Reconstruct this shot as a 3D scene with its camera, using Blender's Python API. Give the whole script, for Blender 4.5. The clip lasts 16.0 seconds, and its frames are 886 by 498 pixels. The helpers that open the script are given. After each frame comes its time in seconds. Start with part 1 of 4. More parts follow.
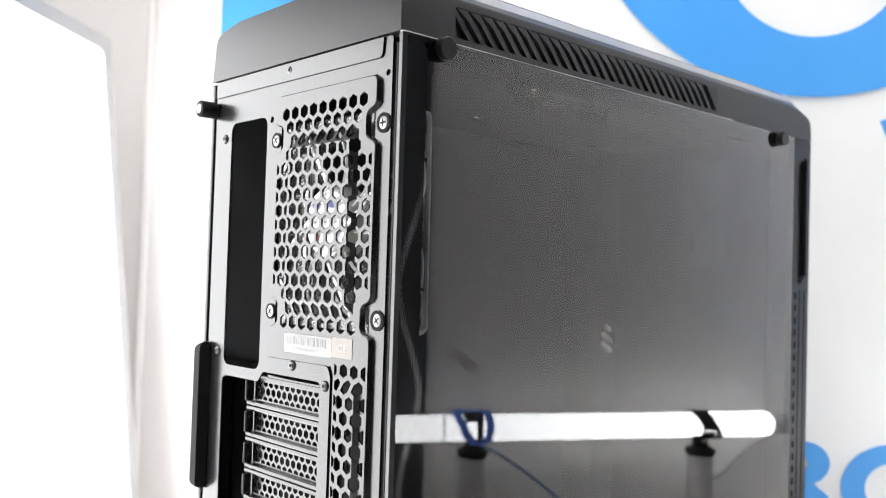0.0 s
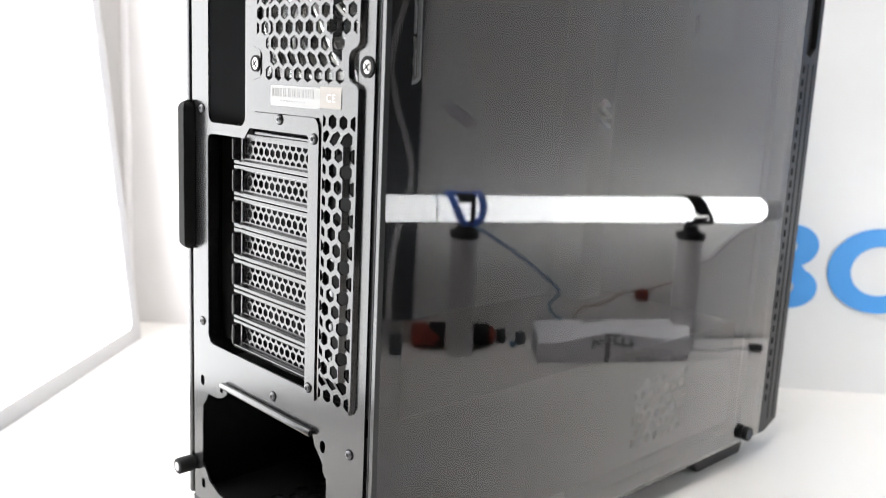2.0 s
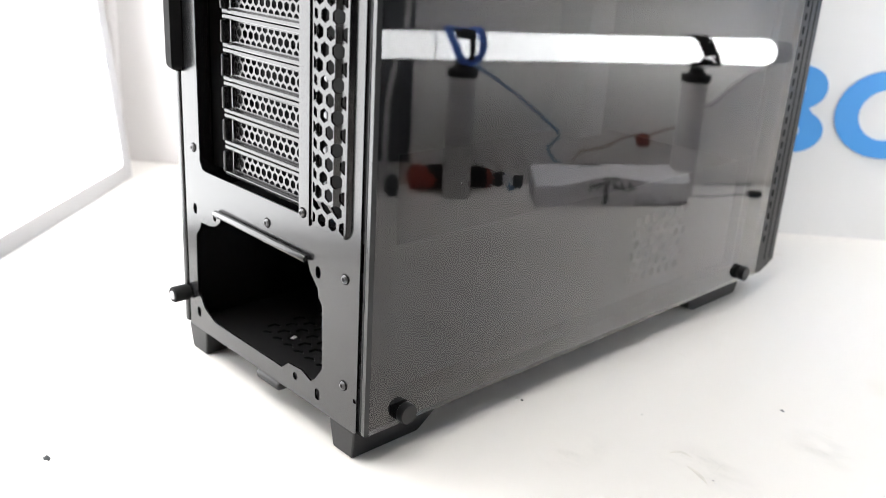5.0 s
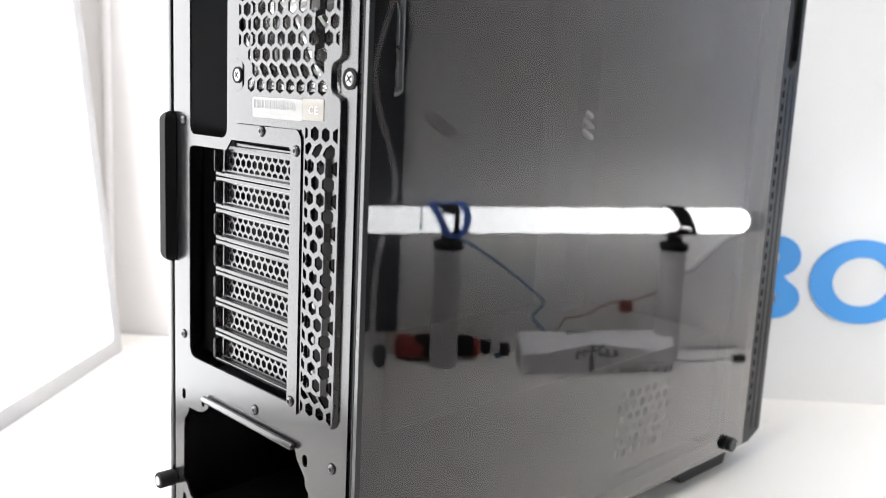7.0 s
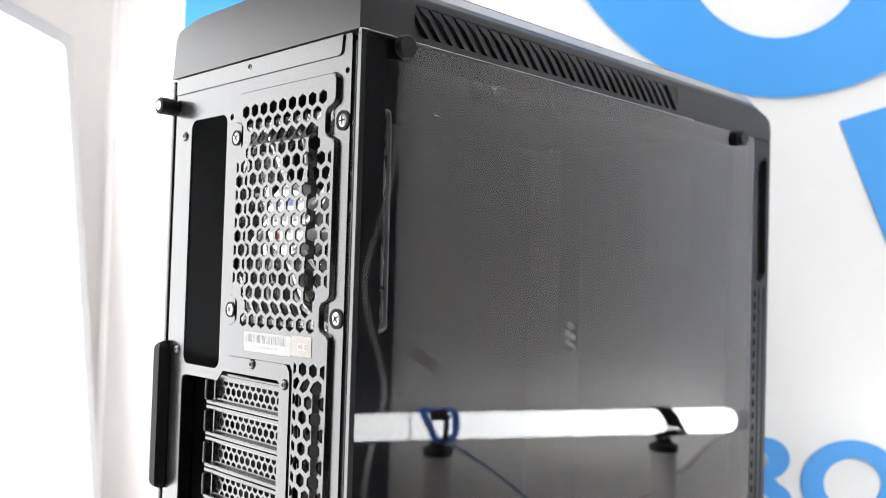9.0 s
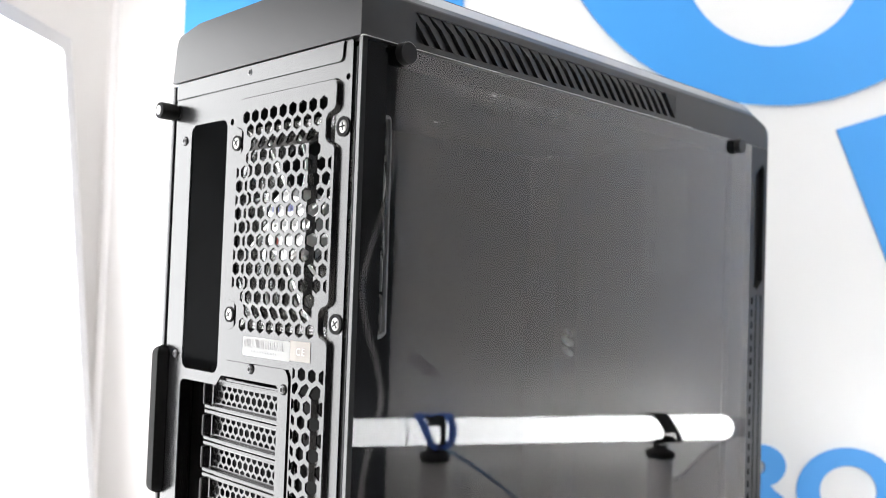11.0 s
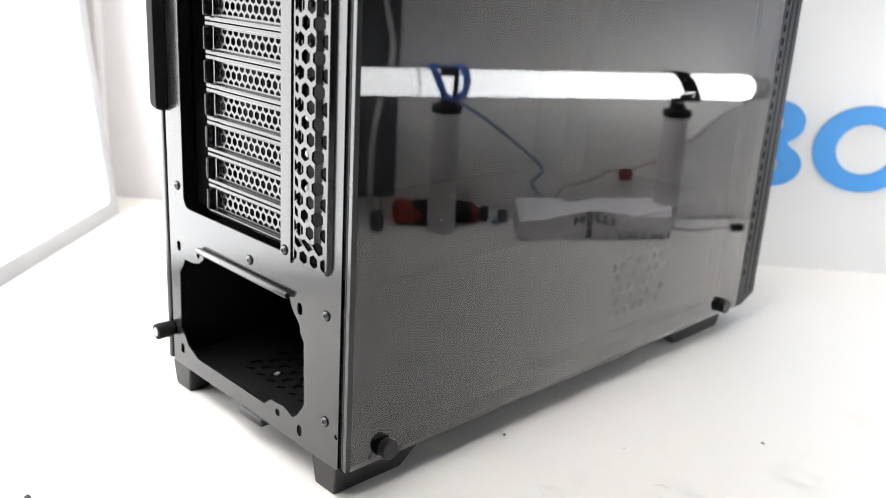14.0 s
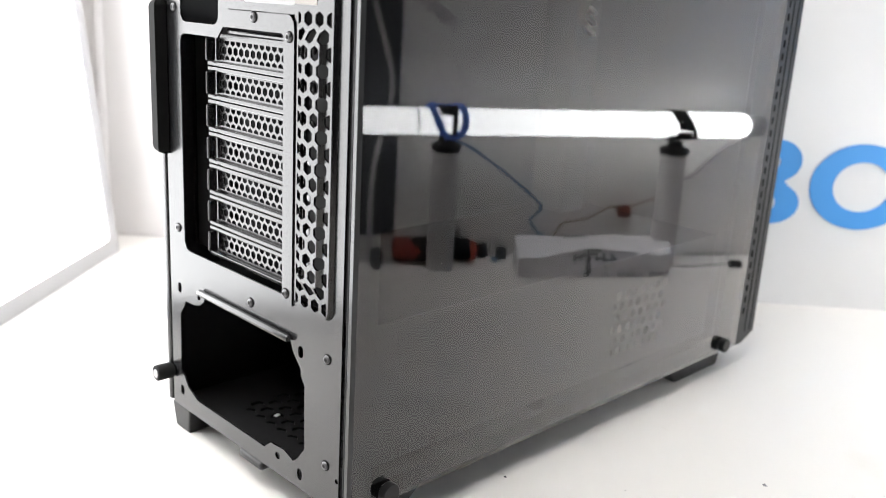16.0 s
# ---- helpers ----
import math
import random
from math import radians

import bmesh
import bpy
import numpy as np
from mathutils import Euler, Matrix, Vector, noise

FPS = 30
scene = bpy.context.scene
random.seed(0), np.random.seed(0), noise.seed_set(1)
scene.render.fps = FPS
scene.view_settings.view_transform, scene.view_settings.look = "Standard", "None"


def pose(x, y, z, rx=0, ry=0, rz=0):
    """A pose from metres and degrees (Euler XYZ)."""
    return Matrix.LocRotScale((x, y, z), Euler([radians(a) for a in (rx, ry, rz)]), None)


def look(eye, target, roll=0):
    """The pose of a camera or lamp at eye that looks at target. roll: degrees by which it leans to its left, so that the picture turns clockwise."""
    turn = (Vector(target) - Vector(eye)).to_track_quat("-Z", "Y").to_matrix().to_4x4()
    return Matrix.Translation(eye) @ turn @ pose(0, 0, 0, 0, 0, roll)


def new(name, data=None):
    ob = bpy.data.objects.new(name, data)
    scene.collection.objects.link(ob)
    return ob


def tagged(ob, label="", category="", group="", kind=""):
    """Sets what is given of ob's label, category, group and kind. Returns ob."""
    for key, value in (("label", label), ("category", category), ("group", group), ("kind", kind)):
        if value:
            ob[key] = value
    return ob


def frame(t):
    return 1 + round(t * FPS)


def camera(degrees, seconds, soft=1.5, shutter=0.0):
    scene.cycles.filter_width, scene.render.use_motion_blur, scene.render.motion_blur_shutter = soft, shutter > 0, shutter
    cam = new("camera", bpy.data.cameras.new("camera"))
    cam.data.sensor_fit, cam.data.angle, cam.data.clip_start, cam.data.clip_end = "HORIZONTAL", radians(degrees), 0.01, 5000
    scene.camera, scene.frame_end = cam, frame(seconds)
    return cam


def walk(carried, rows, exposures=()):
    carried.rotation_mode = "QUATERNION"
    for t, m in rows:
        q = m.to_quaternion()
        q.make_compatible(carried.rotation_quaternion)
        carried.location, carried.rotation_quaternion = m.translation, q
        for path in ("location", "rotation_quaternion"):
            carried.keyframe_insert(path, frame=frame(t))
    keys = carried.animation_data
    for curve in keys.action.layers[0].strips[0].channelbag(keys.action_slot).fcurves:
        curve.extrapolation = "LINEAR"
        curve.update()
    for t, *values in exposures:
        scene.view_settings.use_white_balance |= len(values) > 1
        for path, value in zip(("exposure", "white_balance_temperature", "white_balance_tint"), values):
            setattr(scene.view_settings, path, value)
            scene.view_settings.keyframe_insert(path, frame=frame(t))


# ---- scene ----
cam = camera(52.75, 16.0, soft=0.65)
cam.data.dof.use_dof, cam.data.dof.focus_distance, cam.data.dof.aperture_fstop = True, 0.51, 8.0
PATH = [
    (0, (0.3517, -0.2947, 0.3404), (-0.3830, 0.3829, 0.3713), 1.75),
    (0.5, (0.3479, -0.2903, 0.3328), (-0.3824, 0.3920, 0.3001), 2.23),
    (1, (0.3459, -0.2864, 0.3264), (-0.3791, 0.3969, 0.2402), 2.33),
    (1.5, (0.3423, -0.2841, 0.3172), (-0.3764, 0.3971, 0.1779), 2.39),
    (2, (0.3395, -0.2820, 0.3110), (-0.3725, 0.3954, 0.1264), 2.60),
    (2.5, (0.3369, -0.2803, 0.3048), (-0.3648, 0.3935, 0.0733), 2.95),
    (3, (0.3361, -0.2789, 0.2993), (-0.3566, 0.3881, 0.0250), 3.21),
    (3.5, (0.3343, -0.2778, 0.2943), (-0.3489, 0.3848, -0.0127), 3.44),
    (3.7, (0.3332, -0.2768, 0.2924), (-0.3481, 0.3846, -0.0213), 3.43),
    (4.22, (0.3323, -0.2761, 0.2905), (-0.3429, 0.3824, -0.0421), 3.52),
    (4.75, (0.3315, -0.2754, 0.2894), (-0.3409, 0.3823, -0.0504), 3.51),
    (5.28, (0.3313, -0.2750, 0.2896), (-0.3431, 0.3849, -0.0415), 3.40),
    (5.8, (0.3320, -0.2753, 0.2916), (-0.3504, 0.3903, -0.0104), 3.18),
    (6, (0.3331, -0.2760, 0.2943), (-0.3539, 0.3926, 0.0096), 3.07),
    (6.5, (0.3362, -0.2783, 0.3027), (-0.3607, 0.3995, 0.0686), 3.01),
    (7, (0.3389, -0.2800, 0.3118), (-0.3634, 0.4106, 0.1392), 2.69),
    (7.5, (0.3452, -0.2832, 0.3213), (-0.3583, 0.4205, 0.2220), 2.21),
    (8, (0.3512, -0.2866, 0.3301), (-0.3587, 0.4168, 0.2954), 1.93),
    (8.5, (0.3543, -0.2894, 0.3371), (-0.3574, 0.4129, 0.3502), 1.70),
    (9, (0.3564, -0.2905, 0.3403), (-0.3561, 0.4105, 0.3706), 1.70),
    (9.2, (0.3576, -0.2909, 0.3412), (-0.3554, 0.4092, 0.3787), 1.67),
    (9.72, (0.3581, -0.2917, 0.3422), (-0.3536, 0.4087, 0.3953), 1.70),
    (10.25, (0.3578, -0.2927, 0.3425), (-0.3512, 0.4098, 0.4043), 1.82),
    (10.78, (0.3567, -0.2928, 0.3413), (-0.3518, 0.4110, 0.3918), 1.96),
    (11.3, (0.3550, -0.2911, 0.3379), (-0.3582, 0.4098, 0.3437), 2.08),
    (11.5, (0.3533, -0.2885, 0.3341), (-0.3628, 0.4091, 0.3119), 2.13),
    (12, (0.3504, -0.2858, 0.3235), (-0.3623, 0.4104, 0.2382), 2.17),
    (12.5, (0.3454, -0.2812, 0.3138), (-0.3587, 0.4102, 0.1520), 2.59),
    (13, (0.3426, -0.2791, 0.3070), (-0.3534, 0.4074, 0.0963), 2.84),
    (13.5, (0.3398, -0.2771, 0.2999), (-0.3443, 0.4029, 0.0357), 3.14),
    (14, (0.3386, -0.2749, 0.2935), (-0.3363, 0.3982, -0.0089), 3.32),
    (14.5, (0.3372, -0.2739, 0.2893), (-0.3292, 0.3935, -0.0432), 3.52),
    (15, (0.3361, -0.2739, 0.2878), (-0.3273, 0.3923, -0.0527), 3.59),
    (15.5, (0.3362, -0.2745, 0.2919), (-0.3310, 0.3959, -0.0327), 3.59),
    (16, (0.3374, -0.2764, 0.3002), (-0.3446, 0.4041, 0.0319), 3.26),
]
walk(cam, [(t, look(eye, target, roll)) for t, eye, target, roll in PATH])
scene.view_settings.exposure = 0.0

# ---- world and lamps ----
world = bpy.data.worlds.new("room_air")
scene.world = world
world.use_nodes = True
world.node_tree.nodes["Background"].inputs[0].default_value = (1.0, 0.98, 0.95, 1)
world.node_tree.nodes["Background"].inputs[1].default_value = 0.15
# The third strength is for fill lights added out of view.
PANEL_GLOW, TUBE_GLOW, FILL_GLOW = 6.9, 11.0, 18.4


# ---- materials ----
def material(name, colour, rough=0.5, metal=0.0, vary=0.06, scale=60.0, bump=0.0, bump_scale=400.0, spec=0.5, rough_vary=0.0, coat=0.0):
    m = bpy.data.materials.new(name)
    m.use_nodes = True
    nt = m.node_tree
    b = nt.nodes["Principled BSDF"]
    b.inputs["Roughness"].default_value = rough
    b.inputs["Metallic"].default_value = metal
    b.inputs["Specular IOR Level"].default_value = spec
    b.inputs["Coat Weight"].default_value = coat
    tc = nt.nodes.new("ShaderNodeTexCoord")
    big, fine = nt.nodes.new("ShaderNodeTexNoise"), nt.nodes.new("ShaderNodeTexNoise")
    big.inputs["Scale"].default_value, fine.inputs["Scale"].default_value = scale * 0.15, scale
    big.inputs["Detail"].default_value = fine.inputs["Detail"].default_value = 4
    nt.links.new(tc.outputs["Object"], big.inputs["Vector"])
    nt.links.new(tc.outputs["Object"], fine.inputs["Vector"])
    both = nt.nodes.new("ShaderNodeMath")
    both.operation = "ADD"
    nt.links.new(big.outputs["Fac"], both.inputs[0])
    nt.links.new(fine.outputs["Fac"], both.inputs[1])
    ramp = nt.nodes.new("ShaderNodeMapRange")
    ramp.inputs["From Min"].default_value, ramp.inputs["From Max"].default_value = 0.6, 1.4
    ramp.inputs["To Min"].default_value, ramp.inputs["To Max"].default_value = 1 - vary, 1 + vary
    nt.links.new(both.outputs[0], ramp.inputs["Value"])
    mul = nt.nodes.new("ShaderNodeVectorMath")
    mul.operation = "SCALE"
    mul.inputs[0].default_value = colour
    nt.links.new(ramp.outputs[0], mul.inputs["Scale"])
    nt.links.new(mul.outputs[0], b.inputs["Base Color"])
    if rough_vary:
        rr = nt.nodes.new("ShaderNodeMapRange")
        rr.inputs["From Min"].default_value, rr.inputs["From Max"].default_value = 0.6, 1.4
        rr.inputs["To Min"].default_value, rr.inputs["To Max"].default_value = rough - rough_vary, rough + rough_vary
        nt.links.new(both.outputs[0], rr.inputs["Value"])
        nt.links.new(rr.outputs[0], b.inputs["Roughness"])
    if bump:
        n = nt.nodes.new("ShaderNodeTexNoise")
        n.inputs["Scale"].default_value = bump_scale
        nt.links.new(tc.outputs["Object"], n.inputs["Vector"])
        bp = nt.nodes.new("ShaderNodeBump")
        bp.inputs["Strength"].default_value, bp.inputs["Distance"].default_value = bump, 0.0004
        nt.links.new(n.outputs["Fac"], bp.inputs["Height"])
        nt.links.new(bp.outputs[0], b.inputs["Normal"])
    return m


def glow(name, colour, strength):
    m = bpy.data.materials.new(name)
    m.use_nodes = True
    nt = m.node_tree
    nt.nodes.remove(nt.nodes["Principled BSDF"])
    e = nt.nodes.new("ShaderNodeEmission")
    e.inputs[0].default_value, e.inputs[1].default_value = (*colour, 1), strength
    nt.links.new(e.outputs[0], nt.nodes["Material Output"].inputs[0])
    return m


def pane(name, tint, ior, rough=0.0, haze=0.0, gain=None, sheen=(0.8, 0.8, 0.8)):
    """Tinted glass: both its faces mirror, the rest is let through, tinted."""
    m = bpy.data.materials.new(name)
    m.use_nodes = True
    nt = m.node_tree
    nt.nodes.remove(nt.nodes["Principled BSDF"])
    mix, fr = nt.nodes.new("ShaderNodeMixShader"), nt.nodes.new("ShaderNodeFresnel")
    tr, gl = nt.nodes.new("ShaderNodeBsdfTransparent"), nt.nodes.new("ShaderNodeBsdfGlossy")
    fr.inputs["IOR"].default_value = ior
    two, one, both = (nt.nodes.new("ShaderNodeMath") for _ in range(3))
    two.operation, one.operation, both.operation = "MULTIPLY", "ADD", "DIVIDE"
    two.inputs[1].default_value, one.inputs[1].default_value = 2.0, 1.0
    nt.links.new(fr.outputs[0], two.inputs[0])
    nt.links.new(fr.outputs[0], one.inputs[0])
    nt.links.new(two.outputs[0], both.inputs[0])
    nt.links.new(one.outputs[0], both.inputs[1])
    tr.inputs[0].default_value = (*tint, 1)
    gl.inputs["Roughness"].default_value = rough
    gl.inputs[0].default_value = (*sheen, 1)
    share = both
    if gain:
        more, share = nt.nodes.new("ShaderNodeMath"), nt.nodes.new("ShaderNodeMath")
        more.operation, share.operation, share.use_clamp = "MULTIPLY_ADD", "MULTIPLY", True
        more.inputs[1].default_value, more.inputs[2].default_value = gain[1], gain[0]
        nt.links.new(both.outputs[0], more.inputs[0])
        nt.links.new(more.outputs[0], share.inputs[0])
        nt.links.new(both.outputs[0], share.inputs[1])
    nt.links.new(share.outputs[0], mix.inputs[0])
    nt.links.new(tr.outputs[0], mix.inputs[1])
    nt.links.new(gl.outputs[0], mix.inputs[2])
    last = mix
    if haze:
        veil, df = nt.nodes.new("ShaderNodeMixShader"), nt.nodes.new("ShaderNodeBsdfDiffuse")
        df.inputs[0].default_value = (0.8, 0.78, 0.74, 1)
        veil.inputs[0].default_value = haze
        nt.links.new(mix.outputs[0], veil.inputs[1])
        nt.links.new(df.outputs[0], veil.inputs[2])
        last = veil
    nt.links.new(last.outputs[0], nt.nodes["Material Output"].inputs[0])
    return m


STEEL = material("black_painted_steel", (0.015, 0.015, 0.016), 0.21, 0.0, 0.15, 80, 0.05, 2600, spec=0.76, rough_vary=0.03)
HOOD = material("satin_black_plastic", (0.022, 0.022, 0.024), 0.36, 0.0, 0.12, 60, 0.08, 1800, spec=0.42)
PLASTIC = material("black_plastic", (0.015, 0.015, 0.016), 0.42, 0.0, 0.12, 60, 0.15, 1800, spec=0.38)
KNURL = material("glossy_black_plastic", (0.010, 0.010, 0.0105), 0.34, 0.0, 0.15, 90, 0.1, 1500, spec=0.30)
INNER = material("dark_inner_steel", (0.022, 0.023, 0.025), 0.5, 0.0, 0.15, 60)
SHROUD = material("shroud_steel", (0.018, 0.0175, 0.0175), 0.6, 0.0, 0.1, 60, spec=0.12)
RUBBER = material("rubber", (0.012, 0.012, 0.012), 0.7, 0.0, 0.2, 90, spec=0.12)
PALESCREW = material("zinc_screw", (0.46, 0.455, 0.445), 0.38, 0.8, 0.1, 300)
DARKSCREW = material("dark_screw", (0.13, 0.13, 0.135), 0.30, 0.9, 0.2, 300)
GLASS = pane("smoked_glass", (0.68, 0.675, 0.67), 1.62, gain=(0.0, 5.4), sheen=(0.87, 0.85, 0.84))
FILTER = material("filter_mesh", (0.022, 0.022, 0.023), 0.8, 0.0, 0.2, 900, spec=0.1)
CLEARFACE = pane("inner_glass_face", (0.9, 0.9, 0.9), 1.02)
POLISHED = material("polished_glass_edge", (0.030, 0.032, 0.033), 0.22, 0.0, 0.1, 60, spec=0.75)
GLASSEDGE = material("glass_edge", (0.025, 0.027, 0.028), 0.35, 0.0, 0.1, 60, spec=0.4)
CLEAR = pane("clear_fan_plastic", (0.82, 0.83, 0.84), 1.45, 0.12, 0.10)
FOIL = material("glossy_foil_sticker", (0.86, 0.86, 0.86), 0.2, 0.5, 0.03, 40, spec=1.0)
MARK = material("bright_white_marks", (0.95, 0.95, 0.94), 0.4, 0.0, 0.03, 200)
CLOUDY = pane("cloudy_plastic", (0.8, 0.81, 0.82), 1.45, 0.1, 0.60)
# White for clear plastic edges; their glints are put into the colour.
GLINT = material("edge_glint_white", (0.88, 0.89, 0.9), 0.2, 0.0, 0.1, 200, spec=1.0)
# Blacker copy of the inner steel; recess shade is put into its colour.
PIT = material("deep_recess_black", (0.012, 0.012, 0.0125), 0.6, 0.0, 0.2, 60, spec=0.10)


def film(name, haze, grain, low, high, stretch, mask=(0, 1, 1), colour=(0.85, 0.83, 0.79)):
    """A dried film on the glass, ragged by a stretched grain and thinning out towards its rim."""
    m = bpy.data.materials.new(name)
    m.use_nodes = True
    nt = m.node_tree
    nt.nodes.remove(nt.nodes["Principled BSDF"])
    tc, mp, n, r, sub, flat, dist, fade, mul, mix, tr, df = (nt.nodes.new("ShaderNode" + k) for k in (
        "TexCoord", "Mapping", "TexNoise", "MapRange", "VectorMath", "VectorMath", "VectorMath", "MapRange", "Math", "MixShader", "BsdfTransparent", "BsdfDiffuse"))
    mp.inputs["Scale"].default_value = stretch
    n.inputs["Scale"].default_value, n.inputs["Detail"].default_value = grain, 6
    r.inputs["From Min"].default_value, r.inputs["From Max"].default_value = low, high
    r.inputs["To Max"].default_value = haze
    sub.operation, flat.operation, dist.operation, mul.operation = "SUBTRACT", "MULTIPLY", "LENGTH", "MULTIPLY"
    flat.inputs[1].default_value = mask
    sub.inputs[1].default_value = (0.5, 0.5, 0.5)
    fade.inputs["From Min"].default_value, fade.inputs["From Max"].default_value = 0.48, 0.12
    df.inputs[0].default_value = (*colour, 1)
    nt.links.new(tc.outputs["Object"], mp.inputs["Vector"])
    nt.links.new(mp.outputs[0], n.inputs["Vector"])
    nt.links.new(n.outputs["Fac"], r.inputs["Value"])
    nt.links.new(tc.outputs["Generated"], sub.inputs[0])
    nt.links.new(sub.outputs[0], flat.inputs[0])
    nt.links.new(flat.outputs[0], dist.inputs[0])
    nt.links.new(dist.outputs["Value"], fade.inputs["Value"])
    nt.links.new(r.outputs[0], mul.inputs[0])
    nt.links.new(fade.outputs[0], mul.inputs[1])
    nt.links.new(mul.outputs[0], mix.inputs[0])
    nt.links.new(tr.outputs[0], mix.inputs[1])
    nt.links.new(df.outputs[0], mix.inputs[2])
    nt.links.new(mix.outputs[0], nt.nodes["Material Output"].inputs[0])
    return m


SMUDGE = film("dried_smear", 0.50, 260.0, 0.44, 0.70, (1.0, 0.45, 1.6))
HAZE = film("wiped_haze", 0.16, 90.0, 0.42, 0.75, (1.0, 0.30, 2.2))
GREASE = film("dark_grease", 0.22, 120.0, 0.30, 0.60, (1.0, 0.5, 1.2), (0, 1, 1), (0.03, 0.03, 0.03))
FADED = pane("faint_ring", (0.975, 0.975, 0.975), 1.02)
GRIME = film("table_grime", 0.14, 40.0, 0.44, 0.72, (0.8, 1.6, 1.0), (1, 1, 0), (0.20, 0.18, 0.16))
WHITE = material("white_laminate", (0.68, 0.660, 0.634), 0.35, 0.0, 0.025, 5, 0.04, 300, rough_vary=0.06)


def scuff(m, scale, low, high, tone, stretch=(1, 1, 1)):
    """Faint marks with a shape of their own, multiplied into a surface's colour."""
    nt = m.node_tree
    b = nt.nodes["Principled BSDF"]
    old = b.inputs["Base Color"].links[0].from_socket
    tc, mp, n, r = (nt.nodes.new("ShaderNode" + k) for k in ("TexCoord", "Mapping", "TexNoise", "MapRange"))
    mp.inputs["Scale"].default_value = stretch
    n.inputs["Scale"].default_value, n.inputs["Detail"].default_value = scale, 6
    r.inputs["From Min"].default_value, r.inputs["From Max"].default_value = low, high
    mix = nt.nodes.new("ShaderNodeMix")
    mix.data_type, mix.blend_type = "RGBA", "MULTIPLY"
    mix.inputs[7].default_value = (*tone, 1)
    nt.links.new(tc.outputs["Object"], mp.inputs["Vector"])
    nt.links.new(mp.outputs[0], n.inputs["Vector"])
    nt.links.new(n.outputs["Fac"], r.inputs["Value"])
    nt.links.new(r.outputs[0], mix.inputs[0])
    nt.links.new(old, mix.inputs[6])
    nt.links.new(mix.outputs[2], b.inputs["Base Color"])


scuff(WHITE, 9.0, 0.60, 0.78, (0.93, 0.92, 0.87))
scuff(WHITE, 16.0, 0.70, 0.76, (0.86, 0.84, 0.80), (1.0, 3.5, 1.0))
GREYTOP = material("pale_grey_laminate", (0.77, 0.755, 0.738), 0.4, 0.0, 0.05, 8)
WALL = material("white_wall_paint", (0.80, 0.80, 0.80), 0.7, 0.0, 0.02, 6, 0.05, 200)

PANELWHITE = material("glossy_white_panel", (0.78, 0.78, 0.785), 0.30, 0.0, 0.02, 6, 0.03, 120, spec=0.45)
DARKWALL = material("dark_wall_paint", (0.06, 0.06, 0.065), 0.8, 0.0, 0.05, 6)
WARMWALL = material("warm_white_paint", (0.66, 0.638, 0.635), 0.7, 0.0, 0.02, 6, 0.05, 200)
BLUE = material("blue_vinyl", (0.058, 0.315, 0.755), 0.45, 0.0, 0.03, 8)
FRAME = material("white_aluminium", (0.43, 0.425, 0.435), 0.4, 0.0, 0.03, 30)
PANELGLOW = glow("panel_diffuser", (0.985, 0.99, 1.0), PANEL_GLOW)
TUBEGLOW = glow("tube_glow", (0.95, 0.98, 1.0), TUBE_GLOW)
FILLGLOW = glow("fill_diffuser", (1.0, 0.98, 0.955), FILL_GLOW)
SCRATCH = material("scratched_glass", (0.12, 0.12, 0.12), 0.5)
TIP = material("pale_zinc_end", (0.42, 0.42, 0.415), 0.4, 0.2, 0.1, 300)
PALEGREY = material("pale_grey_facet", (0.30, 0.295, 0.30), 0.42, 0.35, 0.05, 300, spec=0.6)
SIDEWALL = material("warm_white_wall_paint", (0.77, 0.758, 0.742), 0.7, 0.0, 0.02, 6, 0.05, 200)
STICKER = material("white_sticker", (0.39, 0.39, 0.385), 0.55, 0.0, 0.03, 40)
TAN = material("tan_sticker", (0.36, 0.33, 0.30), 0.5, 0.0, 0.05, 40)
INK = material("black_ink", (0.03, 0.03, 0.03), 0.7, spec=0.12)
INK2 = material("grey_ink", (0.24, 0.24, 0.25), 0.6)
BARS = material("faint_grey_print", (0.42, 0.42, 0.425), 0.5)
PALE = material("pale_ink", (0.86, 0.86, 0.85), 0.5)
ORANGE = material("orange_rubber", (0.29, 0.036, 0.014), 0.5, 0.0, 0.5, 120)
BLUEBAND = material("blue_strap", (0.075, 0.24, 0.95), 0.5)
LILAC = material("pale_blue_print", (0.34, 0.36, 0.72), 0.5)
BLUECABLE = material("blue_cable", (0.11, 0.22, 0.36), 0.5)
BROWN = material("brown_cable", (0.2, 0.10, 0.05), 0.5)
RUBBED = material("rubbed_laminate", (0.61, 0.59, 0.55), 0.5, 0.0, 0.12, 200)
SCRAP = material("dark_plastic_scrap", (0.045, 0.048, 0.052), 0.6, 0.0, 0.3, 200)
PRINT = material("faded_black_print", (0.055, 0.055, 0.06), 0.6, 0.0, 0.3, 200)
STAND = material("dull_grey_tube", (0.50, 0.49, 0.49), 0.5)
GREY = material("grey_plastic", (0.42, 0.42, 0.42), 0.5)
REDBROWN = material("dark_red_plastic", (0.13, 0.022, 0.012), 0.5)
PARCEL = material("white_wrap", (0.66, 0.65, 0.675), 0.22, 0.0, 0.10, 40, 0.5, 500)
CLEARHUB = material("white_hub", (0.86, 0.86, 0.87), 0.16, 0.3, spec=1.0)
BLADE = pane("frosted_blade", (0.72, 0.73, 0.74), 1.75, 0.08, 0.17)
PAPER = material("note_paper", (0.85, 0.84, 0.82), 0.7, 0.0, 0.03, 30)
BLACKCLOTH = material("black_cabinet_paint", (0.042, 0.046, 0.054), 0.5, 0.0, 0.2, 8)


# ---- mesh helpers ----
def fresh():
    return bmesh.new()


